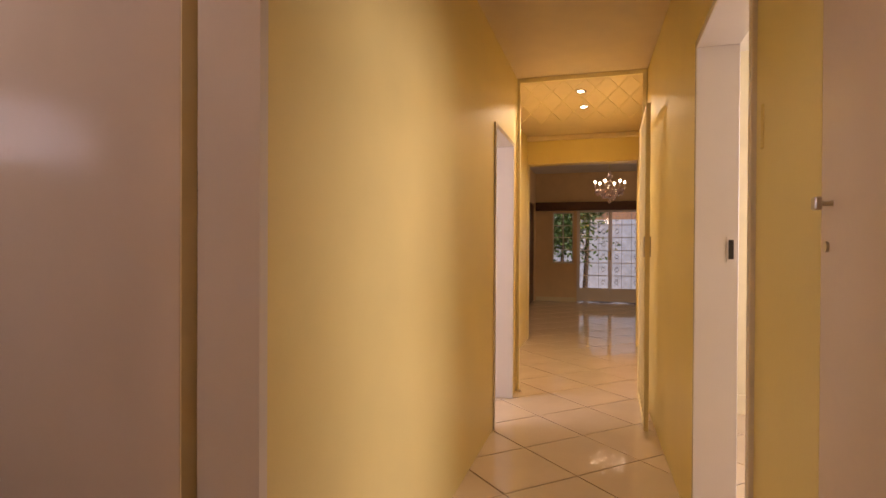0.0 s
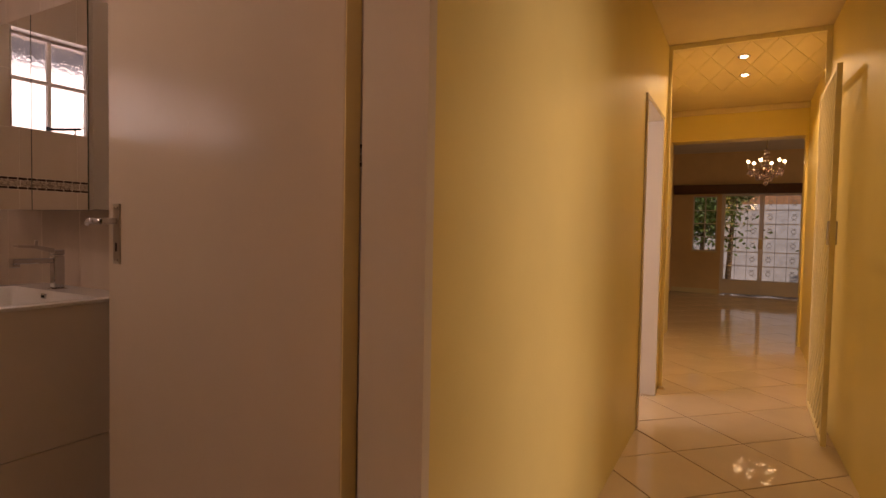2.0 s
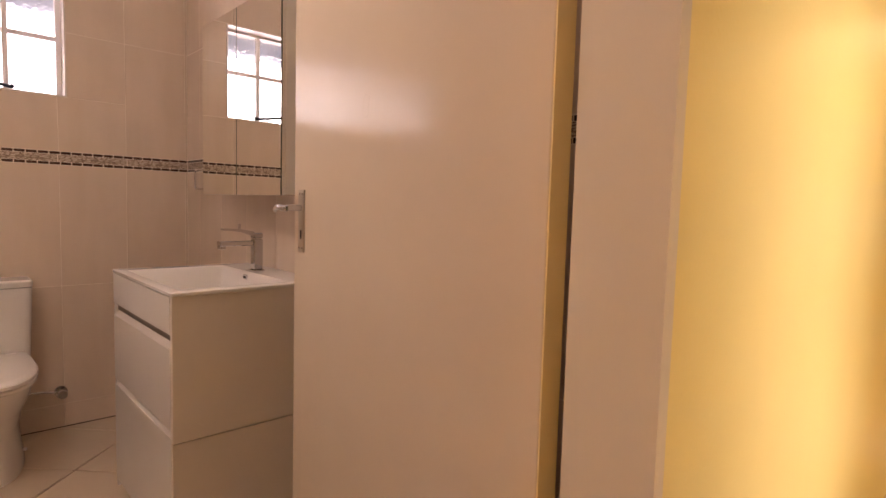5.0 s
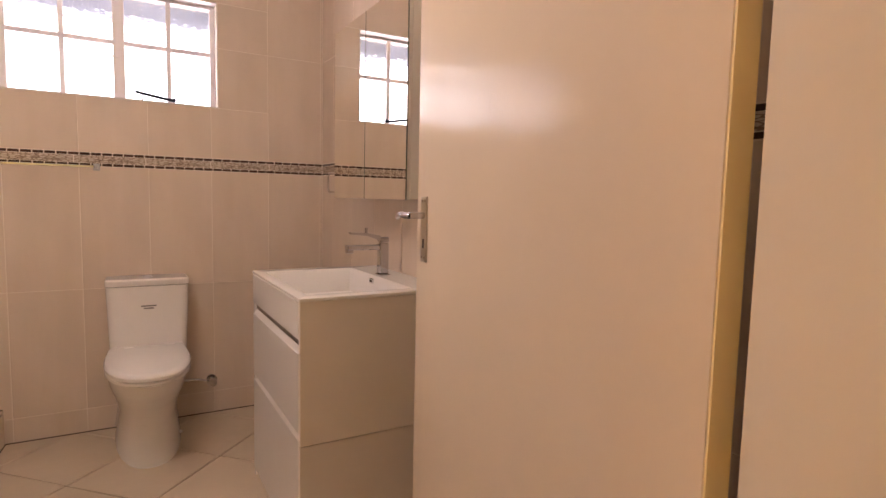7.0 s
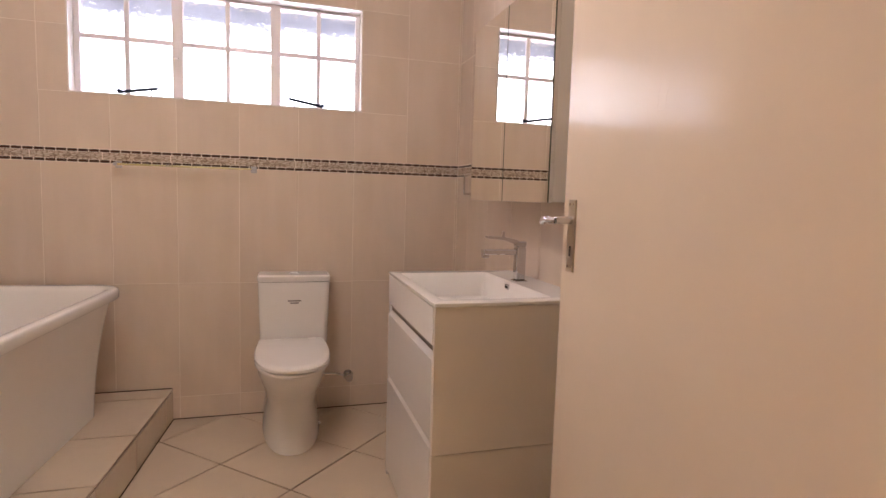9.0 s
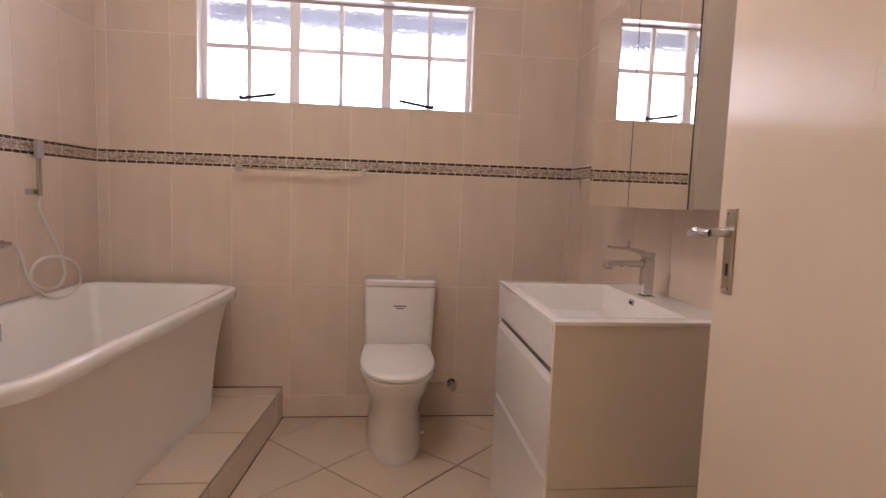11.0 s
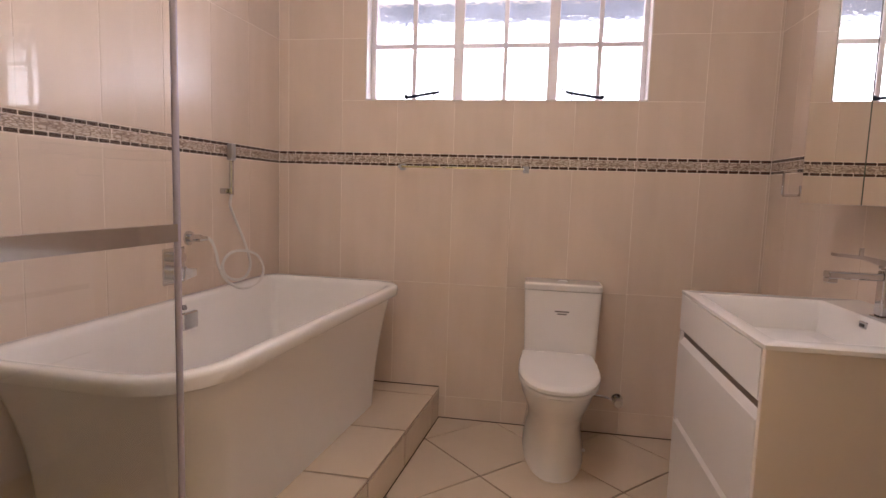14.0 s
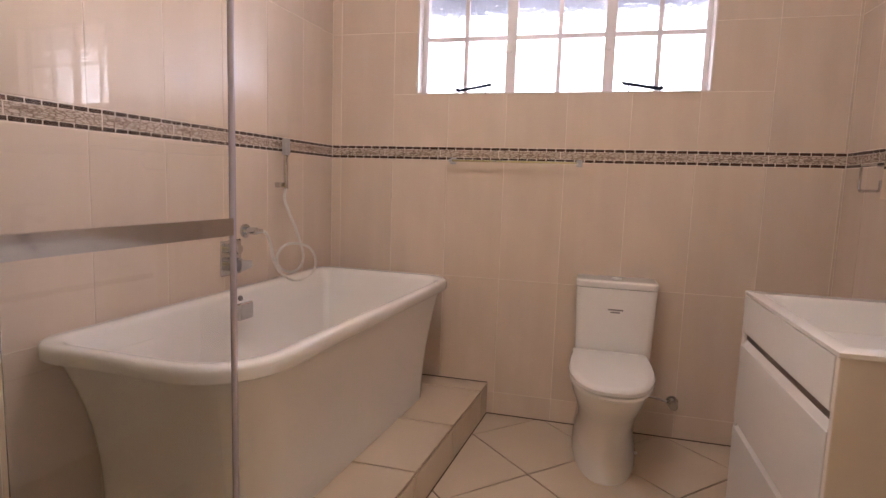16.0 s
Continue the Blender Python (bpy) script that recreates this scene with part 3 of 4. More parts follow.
def bath_fittings():
    x = -3.325
    t = thing("hand_shower", x, YS, 1.2, "slim chrome hand shower in a wall holder with a hose", "hand shower")
    part("wall_holder", B(x - 0.034, x + 0.034, YS + 0.0005, YS + 0.032, 1.184, 1.208, bev=0.003), CHROME, t)
    part("handset", B(x - 0.010, x + 0.010, YS + 0.032, YS + 0.048, 1.178, 1.350, bev=0.004, seg=2), CHROME, t)
    part("handset_head", B(x - 0.016, x + 0.016, YS + 0.028, YS + 0.056, 1.335, 1.412, bev=0.006, seg=2), SATIN, t, "grey shower head")
    o = thing("hose_outlet", -3.07, YS, 1.0, "chrome wall outlet with a round rosette for the shower hose", "outlet")
    part("rosette", cyl(bmesh.new(), (-3.07, YS + 0.0005, 0.997), (-3.07, YS + 0.010, 0.997), 0.030), CHROME, o, smooth=True)
    part("spigot", cyl(bmesh.new(), (-3.07, YS + 0.01, 0.997), (-3.07, YS + 0.062, 0.999), 0.016), CHROME, o, smooth=True)
    part("elbow", cyl(bmesh.new(), (-3.055, YS + 0.062, 0.999), (-3.098, YS + 0.068, 0.997), 0.013, 0.010), CHROME, o, smooth=True)
    yh = YS + 0.066
    ctrl = [(-3.095, 0.998), (-3.120, 0.990), (-3.134, 0.971), (-3.155, 0.924), (-3.169, 0.876), (-3.204, 0.821), (-3.268, 0.775), (-3.362, 0.740), (-3.453, 0.734), (-3.540, 0.752), (-3.574, 0.792), (-3.560, 0.841), (-3.510, 0.883),
            (-3.434, 0.908), (-3.345, 0.921), (-3.269, 0.917), (-3.216, 0.890), (-3.203, 0.854), (-3.236, 0.814), (-3.310, 0.788), (-3.389, 0.788), (-3.443, 0.819), (-3.456, 0.863), (-3.434, 0.926), (-3.397, 0.998), (-3.345, 1.074), (-3.312, 1.132), (-3.322, 1.180)]
    pts = []
    P = [Vector((a, yh + 0.010 * math.sin(i * 0.45) - 0.02 * (i / 27) ** 4, b)) for i, (a, b) in enumerate(ctrl)]
    for i in range(len(P) - 1):
        a, b, c2, d = P[max(i - 1, 0)], P[i], P[i + 1], P[min(i + 2, len(P) - 1)]
        for k in range(5):
            s = k / 5
            pts.append(0.5 * ((2 * b) + (c2 - a) * s + (2 * a - 5 * b + 4 * c2 - d) * s * s + (3 * b - a - 3 * c2 + d) * s ** 3))
    pts.append(P[-1])
    part("hose", tube(bmesh.new(), pts, 0.0066, 8), HOSE, t, "ribbed metal shower hose in a loop", smooth=True)
    m = thing("bath_mixer", -2.97, YS, 0.885, "concealed chrome bath mixer with a square plate and lever", "mixer tap")
    part("plate", B(-3.040, -2.908, YS + 0.0005, YS + 0.009, 0.818, 0.965, bev=0.004), CHROME, m)
    for z, r in ((0.928, 0.020), (0.862, 0.030)):
        bm = cyl(bmesh.new(), (-2.975, YS + 0.009, z), (-2.975, YS + 0.05, z), r)
        part("knob", bm, CHROME, m, smooth=True)
    part("lever", loft(bmesh.new(), [[(-2.965, y, z - h) , (-2.965, y, z + h), (-3.035, y, z + h * 0.6), (-3.035, y, z - h * 0.6)] for y, z, h in ((YS + 0.05, 0.862, 0.026), (YS + 0.066, 0.862, 0.024))]), CHROME, m)
    for ob in (t, o, m):
        yawed(ob)


def ceiling_fitting():
    c = thing("ceiling_lamp", CLX, CLY, 2.62, "round ceiling lamp with five small lit bulbs", "ceiling lamp")
    part("plate", cyl(bmesh.new(), (CLX, CLY, 2.575), (CLX, CLY, 2.619), 0.17, 0.18, 32), WHITE_P, c)
    for k in range(5):
        x, y = CLX + 0.13 * math.cos(1.257 * k), CLY + 0.13 * math.sin(1.257 * k)
        part("lamp_cup", cyl(bmesh.new(), (x, y, 2.545), (x, y, 2.575), 0.034, 0.024, 16), CHROME, c, smooth=True)
        part("bulb", cyl(bmesh.new(), (x, y, 2.536), (x, y, 2.5445), 0.024, 0.026, 16), DLGLOW, c, "small lit bulb")


ceiling_fitting()
bath_fittings()

# platform and shower
bm = bmesh.new()
PX0, PX1, PA, PB = XW, -2.06, 0.272, 0.122
loft(bm, [[(PX0, YS, z), (PX1, YS, z), (PX1, PB, z), (PX0, PA, z)] for z in (-0.004, 0.1605)])
part("platform", bm, GROUT_F, label="tiled platform that carries the bath", kind="structure")
plat = bpy.data.objects["platform"]
sh = thing("shower_screen", -2.06, -0.02, 0.17, "frameless glass shower screen with a clear edge seal beside the bath", "shower screen")
part("glass_pane", loft(bmesh.new(), [[(-2.053, -0.024, z), (-1.18, -0.070, z), (-1.18, -0.062, z), (-2.053, -0.016, z)] for z in (0.11, 2.05)]), GLASS, sh, "clear glass front pane")
part("glass_pane", B(-2.064, -2.056, YS - 0.0765, -0.026, 0.11, 2.05), GLASS, sh, "clear glass side pane")
for pane in sh.children:
    pane.visible_shadow = False
bm = bmesh.new()
cyl(bm, (-2.06, -0.02, 0.11), (-2.06, -0.02, 2.05), 0.009, seg=12)
part("edge_seal", bm, SEAL, sh, "translucent grey corner seal", smooth=True)
tb = thing("shower_bar", -1.65, -0.012, 1.105, "flat polished steel bar clipped along the glass shower pane", "shower bar")
part("bar", loft(bmesh.new(), [[(-2.045, -0.0155, z), (-1.20, -0.060, z), (-1.20, -0.050, z), (-2.045, -0.0055, z)] for z in (1.098, 1.136)]), CHROME, tb)
for xx in (-1.95, -1.30):
    yy = -0.020 - 0.0527 * (xx + 2.053)
    part("clip", B(xx - 0.012, xx + 0.012, yy - 0.005, yy - 0.013, 1.108, 1.126, bev=0.002), CHROME, tb)
part("shower_kerb", B(-2.055, XB, -0.07, 0.03, -0.004, 0.105), WALL_T, label="tiled shower kerb", kind="structure")


def bath_window():
    w = thing("window_bathroom", -3.95, 0.55, 1.69, "white painted steel casement window with frosted panes", "window", kind="structure")
    xf = -3.95
    y0, y1, z0, z1 = WIN
    bm = bmesh.new()
    for a in ((y0, y1, z0, z0 + 0.02), (y0, y1, z1 - 0.02, z1), (y0, y0 + 0.03, z0 + 0.02, z1 - 0.02), (y1 - 0.03, y1, z0 + 0.02, z1 - 0.02)):
        bx(bm, xf, xf + 0.03, *a, bev=0.002)
    for yc in (0.312, 0.80):
        bx(bm, xf, xf + 0.032, yc - 0.026, yc + 0.026, z0 + 0.02, z1 - 0.02, bev=0.002)
    part("window_frame", bm, FRAME_W, w)
    zs = 1.985
    for a, b in ((y0 + 0.03, 0.286), (0.338, 0.774), (0.826, y1 - 0.03)):
        bm = bmesh.new()
        m = (a + b) / 2
        bx(bm, xf + 0.006, xf + 0.028, m - 0.011, m + 0.011, z0 + 0.02, z1 - 0.02)
        bx(bm, xf + 0.005, xf + 0.026, a, b, zs - 0.011, zs + 0.011)
        part("glazing_bar", bm, FRAME_W, w)
        for p, q in ((a, m - 0.011), (m + 0.011, b)):
            for r, s in ((z0 + 0.02, zs - 0.011), (zs + 0.011, z1 - 0.02)):
                o = part("pane", B(xf + 0.012, xf + 0.016, p, q, r, s), FROST, w)
                o.visible_shadow = False
    bm = bmesh.new()
    e = 0.004
    bx(bm, xf + 0.032, XW + 0.004, y0, y1, z0 - 0.0, z0 + 0.006)
    bx(bm, xf + 0.032, XW + 0.004, y0, y1, z1 - 0.006, z1)
    bx(bm, xf + 0.032, XW + 0.004, y0, y0 + 0.006, z0 + 0.006, z1 - 0.006)
    bx(bm, xf + 0.032, XW + 0.004, y1 - 0.006, y1, z0 + 0.006, z1 - 0.006)
    part("reveal_trim", bm, WHITE_P, w, "white plastered reveal")
    for yc, s in ((0.14, 1), (0.95, -1)):
        h = part("window_stay", tube(bmesh.new(), [(xf + 0.05, yc - s * 0.10, z0 + 0.025), (xf + 0.058, yc, z0 + 0.040), (xf + 0.055, yc + s * 0.08, z0 + 0.054)], 0.0085), BLACK_M, w, "black metal casement stay", smooth=True)
        bm = bmesh.new()
        ball(bm, (xf + 0.05, yc - s * 0.10, z0 + 0.03), 0.012)
        cyl(bm, (xf + 0.053, yc + s * 0.05, z0 + 0.012), (xf + 0.053, yc + s * 0.05, z0 + 0.045), 0.004)
        part("pivot", bm, BLACK_M, h, smooth=True)
        part("stay_end", tube(bmesh.new(), [(xf + 0.055, yc + s * 0.08, z0 + 0.054), (xf + 0.055, yc + s * 0.09, z0 + 0.06), (xf + 0.055, yc + s * 0.105, z0 + 0.075)], 0.004), CHROME, h)
    for yc in (0.312, 0.80):
        part("catch", B(xf + 0.032, xf + 0.046, yc - 0.030, yc + 0.004, 1.905, 1.915, bev=0.002), FRAME_W, w)


bath_window()
part("eave", B(-5.0, -4.25, -1.2, 2.3, 2.20, 2.35), EAVE, label="painted eave outside the bathroom window", kind="structure")

# ---- bathroom door ----
HX, HY, LW, LH = -0.969, 1.4610, 0.959, 2.03
leaf = new("bathroom_door")
leaf.location = (HX, HY, 0)
leaf.rotation_euler = (0, 0, radians(180 - 5.1))
tagged(leaf, "open flush door in cream gloss paint with a steel lever handle", "door")
part("door_leaf", B(0.003, LW, 0.0, 0.042, 0.006, LH, bev=0.002), DOOR_P, leaf, local=True)
part("painted_edge", B(-0.0005, 0.0025, 0.0, 0.042, 0.006, LH), EDGE_P, leaf, "yellow painted hinge edge", local=True)
for yy, s in ((0.042, 1), (0.0, -1)):
    hd = part("handle_plate", B(LW - 0.072, LW - 0.034, yy, yy + s * 0.004, 1.058, 1.232, bev=0.001), STEEL, leaf, "long brushed steel backplate", local=True)
    bm = cyl(bmesh.new(), (LW - 0.053, yy, 1.182), (LW - 0.053, yy + s * 0.045, 1.182), 0.009)
    pts = [(LW - 0.053, yy + s * 0.045, 1.180), (LW - 0.044, yy + s * 0.053, 1.180), (LW - 0.025, yy + s * 0.055, 1.183), (LW + 0.002, yy + s * 0.052, 1.181), (LW + 0.024, yy + s * 0.047, 1.175)]
    tube(bm, pts, 0.0085, 10)
    part("lever", bm, CHROME, hd, "curved chrome lever", smooth=True, local=True)
    bm = bmesh.new()
    for du, zz in ((0.062, 1.070), (0.044, 1.070), (0.062, 1.221), (0.044, 1.221)):
        cyl(bm, (LW - du, yy + s * 0.004, zz), (LW - du, yy + s * 0.0052, zz), 0.003, seg=8)
    part("screws", bm, CHROME, hd, "four small chrome screws", local=True)
    part("keyhole", B(LW - 0.058, LW - 0.048, yy + s * 0.0041, yy + s * 0.0048, 1.095, 1.12), DARK, hd, local=True)
# oval smudge on the leaf, built as a thin raised ring
pts = [(0.56 + 0.015 * math.cos(2 * math.pi * k / 16) + 0.004 * math.sin(5 * k), 0.0413, 1.42 + 0.026 * math.sin(2 * math.pi * k / 16)) for k in range(17)]
part("old_mark", tube(bmesh.new(), pts, 0.0011, 6), DOOR_P, leaf, "faint oval smudge on the door, shaped as a thin ridge", local=True)
for z in (0.22, 1.86):
    bm = cyl(bmesh.new(), (-0.008, 0.036, z - 0.04), (-0.008, 0.036, z + 0.04), 0.0055, seg=10)
    part("hinge", bm, BLACK_M, leaf, "dark steel butt hinge", local=True)


def door_frame(name, x_in, x_out, y0, y1, head, material, label, rebate=0.0):
    """A pressed steel frame lining an opening in a wall whose faces look along x; y0..y1 is the clear width."""
    f = thing(name, (x_in + x_out) / 2, (y0 + y1) / 2, 0, label, "door frame", kind="structure")
    e = 0.012
    part("jamb", B(x_in - e * (1 if x_in < x_out else -1), x_out + e * (1 if x_in < x_out else -1), y0 - 0.03, y0, 0, head, bev=0.002), material, f)
    part("jamb", B(x_in - e * (1 if x_in < x_out else -1), x_out + e * (1 if x_in < x_out else -1), y1, y1 + 0.03, 0, head, bev=0.002), material, f)
    part("head", B(x_in - e * (1 if x_in < x_out else -1), x_out + e * (1 if x_in < x_out else -1), y0 - 0.03, y1 + 0.03, head, head + 0.03, bev=0.002), material, f)
    return f


f = thing("door_frame_bathroom", -0.9, 1.0, 0, "white painted steel door frame of the bathroom", "door frame", kind="structure")
bm = bmesh.new()
loft(bm, [[(-0.932, 1.420, z), (XC + 0.006, 1.436, z), (XC + 0.006, 1.4635, z), (-0.932, 1.4635, z)] for z in (0, 2.03)])
part("jamb", bm, WHITE_P, f)
part("jamb", B(-0.95, XC + 0.006, 0.6005, 0.628, 0, 2.03, bev=0.002), WHITE_P, f)
part("head", B(-0.95, XC + 0.006, 0.6005, 1.4635, 2.031, 2.0595, bev=0.002), WHITE_P, f)
fh = part("hinge", B(XR - 0.006, XR + 0.006, 1.855, 1.87, 1.42, 1.52, bev=0.003), YELLOW, f, "painted over steel hinge")

# ---- hall ----
fw = door_frame("door_frame_west", XB, -0.80, 4.03, 4.77, 1.97, WHITE_P, "white painted steel door frame")
fw.matrix_basis = HALL_YAW @ fw.matrix_basis
fr = door_frame("door_frame_east", XR, XR + 0.13, 1.95, 2.81, 1.97, WHITE_P, "white painted steel door frame of the bright room")
sp = part("strike_plate", B(XR + 0.100, XR + 0.128, 2.8065, 2.8095, 1.140, 1.238), WHITE_P, fr, "painted strike plate")
part("latch_slot", B(XR + 0.106, XR + 0.124, 2.8055, 2.8064, 1.152, 1.226), DARK, sp, "dark latch slot")
door_frame("door_frame_lobby", XR, XR + 0.22, 5.28, 5.97, 2.06, WHITE_P, "white painted steel door frame in the lobby")
ld = thing("lobby_door", 0.4, 5.4, 0, "closed white flush door of the lobby", "door")
part("door_leaf", B(0.38, 0.42, 5.283, 5.967, 0.006, 2.055, bev=0.002), WHITE_P, ld)


def cupboard():
    c = thing("hall_cupboard", XR + 0.1, 0.6, 0.06, "built-in hall cupboard with cream painted flush doors", "cupboard")
    part("carcass", B(XR + 0.03, XR + 0.5, -0.69, 1.49, 0.065, 2.395), CREAM, c)
    for a, b in ((1.49, 0.80), (0.795, 0.105), (0.10, -0.69)):
        d = part("door", B(XR - 0.004, XR + 0.028, b + 0.002, a - 0.002, 0.07, 2.39, bev=0.002), DOOR_P, c)
        bm = cyl(bmesh.new(), (XR - 0.004, a - 0.050, 1.267), (XR - 0.022, a - 0.050, 1.267), 0.004)
        bx(bm, XR - 0.030, XR - 0.020, a - 0.060, a - 0.040, 1.257, 1.277, bev=0.002)
        part("knob", bm, STEEL, d, "small square metal knob")
        bm = cyl(bmesh.new(), (XR - 0.004, a - 0.031, 1.201), (XR - 0.008, a - 0.031, 1.201), 0.0085)
        part("lock", bm, STEEL, d, "round steel cupboard lock")


cupboard()
part("threshold_wall_base", B(XR, XR + 0.13, -0.69, 1.49, -0.003, 0.06), CREAM, label="cream plinth under the cupboard", kind="structure")


def gate():
    YG = 5.03
    g = thing("security_gate", XR - 0.1, YG, 0, "open cream painted steel security gate with lattice infill", "gate")
    W = 0.86
    # leaf from the hinge at y = YG towards the camera
    x = XR - 0.103
    bm = bmesh.new()
    part("gate_post", B(x - 0.014, x + 0.014, YG - 0.03, YG - 0.002, 0.03, 2.10, bev=0.002), GATE_P, g)
    part("gate_post", B(x - 0.014, x + 0.014, YG - W, YG - W + 0.03, 0.03, 2.10, bev=0.002), GATE_P, g)
    part("gate_rail", B(x - 0.012, x + 0.012, YG - W + 0.03, YG - 0.03, 2.07, 2.10), GATE_P, g)
    part("gate_rail", B(x - 0.012, x + 0.012, YG - W + 0.03, YG - 0.03, 0.03, 0.06), GATE_P, g)
    part("lock_box", B(x - 0.022, x + 0.022, YG - W + 0.002, YG - W + 0.06, 1.13, 1.26, bev=0.003), STEEL, g, "brass coloured lock case")
    z0, z1, a0, a1 = 0.06, 2.07, YG - W + 0.03, YG - 0.03
    for s in (1, -1):
        c = z0 - (a1 - a0)
        while c < z1:
            if s == 1:
                p = [(a0, c), (a1, c + (a1 - a0))]
            else:
                p = [(a0, c + (a1 - a0)), (a1, c)]
            (ya, za), (yb, zb) = p
            def clip(ya, za, yb, zb):
                for lim, hi in ((z0, False), (z1, True)):
                    for k in (0, 1):
                        A, C = ((ya, za), (yb, zb)) if k == 0 else ((yb, zb), (ya, za))
                        if (A[1] > lim) if hi else (A[1] < lim):
                            if (C[1] > lim) if hi else (C[1] < lim):
                                return None
                            r = (lim - A[1]) / (C[1] - A[1])
                            A = (A[0] + r * (C[0] - A[0]), lim)
                            if k == 0:
                                ya, za = A
                            else:
                                yb, zb = A
                return ya, za, yb, zb
            q = clip(ya, za, yb, zb)
            if q and abs(q[0] - q[2]) > 0.03:
                part("lattice_bar", tube(bmesh.new(), [(x + 0.004 * s, q[0], q[1]), (x + 0.004 * s, q[2], q[3])], 0.0045, 6), GATE_P, g)
            c += 0.105


gate()


def transom():
    t = thing("gate_transom", (XC + XR) / 2, YG, 2.18, "fixed cream painted steel frame and lattice above the security gate", "grille")
    part("post", B(XC - 0.048, XC - 0.024, YG - 0.015, YG + 0.015, 0.0, CE - 0.001, bev=0.002), GATE_P, t)
    part("post", B(0.118, 0.148, YG - 0.015, YG + 0.015, 2.19, CE - 0.001, bev=0.002), GATE_P, t)
    part("top_rail", B(XC - 0.024, 0.118, YG - 0.015, YG + 0.015, CE - 0.035, CE - 0.001, bev=0.002), GATE_P, t)
    x0, x1, z0, z1 = XC - 0.024, 0.118, 2.19, CE - 0.035
    n = 7
    for k in range(-3, n + 1):
        for s in (1, -1):
            a = x0 + 0.17 * k
            b = a + (z1 - z0)
            p, q = (a, b) if s == 1 else (b, a)
            lo, hi = min(a, b), max(a, b)
            if hi <= x0 + 0.02 or lo >= x1 - 0.02:
                continue
            def at(xx):
                r = (xx - p) / (q - p)
                return z0 + r * (z1 - z0)
            xa, xb = max(lo, x0), min(hi, x1)
            part("lattice_bar", tube(bmesh.new(), [(xa, YG + 0.003 * s, at(xa)), (xb, YG + 0.003 * s, at(xb))], 0.0016, 6), GATE_P, t)
    b = part("bolt", B(XC - 0.046, XC - 0.005, YG - 0.03, YG - 0.016, 0.0, 0.02), STEEL, t, "rusty drop bolt at the floor")


transom()
for y in (5.48, 6.05):
    d = thing("downlight", -0.37, y, CE, "round recessed downlight, lit", "downlight", group="lobby downlights")
    bm = cyl(bmesh.new(), (-0.37, y, CE - 0.006), (-0.37, y, CE - 0.001), 0.045, seg=24)
    part("rim", bm, CHROME, d)
    bm = cyl(bmesh.new(), (-0.37, y, CE - 0.009), (-0.37, y, CE - 0.0065), 0.026, seg=24)
    part("lens", bm, DLGLOW, d)
bm = bmesh.new()
bx(bm, -1.12, XR, YB - 0.05, YB - 0.001, CE - 0.06, CE - 0.001, bev=0.01)
part("cornice_lobby", bm, CEIL, label="cream cornice above the opening", kind="structure")

# ---- living room ----
part("pelmet", B(-1.66, 2.6, 12.45, 12.598, 1.945, 2.12, bev=0.005), DKWOOD, label="long dark wooden pelmet above the french doors")
tagged(bpy.data.objects["pelmet"], category="pelmet")
bm = bmesh.new()
bx(bm, -1.66, -0.82, 12.585, 12.599, 0, 0.09)
bx(bm, 0.58, 3.19, 12.585, 12.599, 0, 0.09)
part("baseboard_living", bm, CREAM, label="cream skirting board", kind="structure")
dd = thing("side_door", -1.68, 11.9, 0, "dark wooden door in the living room wall", "door")
part("door_leaf", B(-1.73, -1.69, 11.46, 12.39, 0.005, 2.06, bev=0.003), DKWOOD, dd)


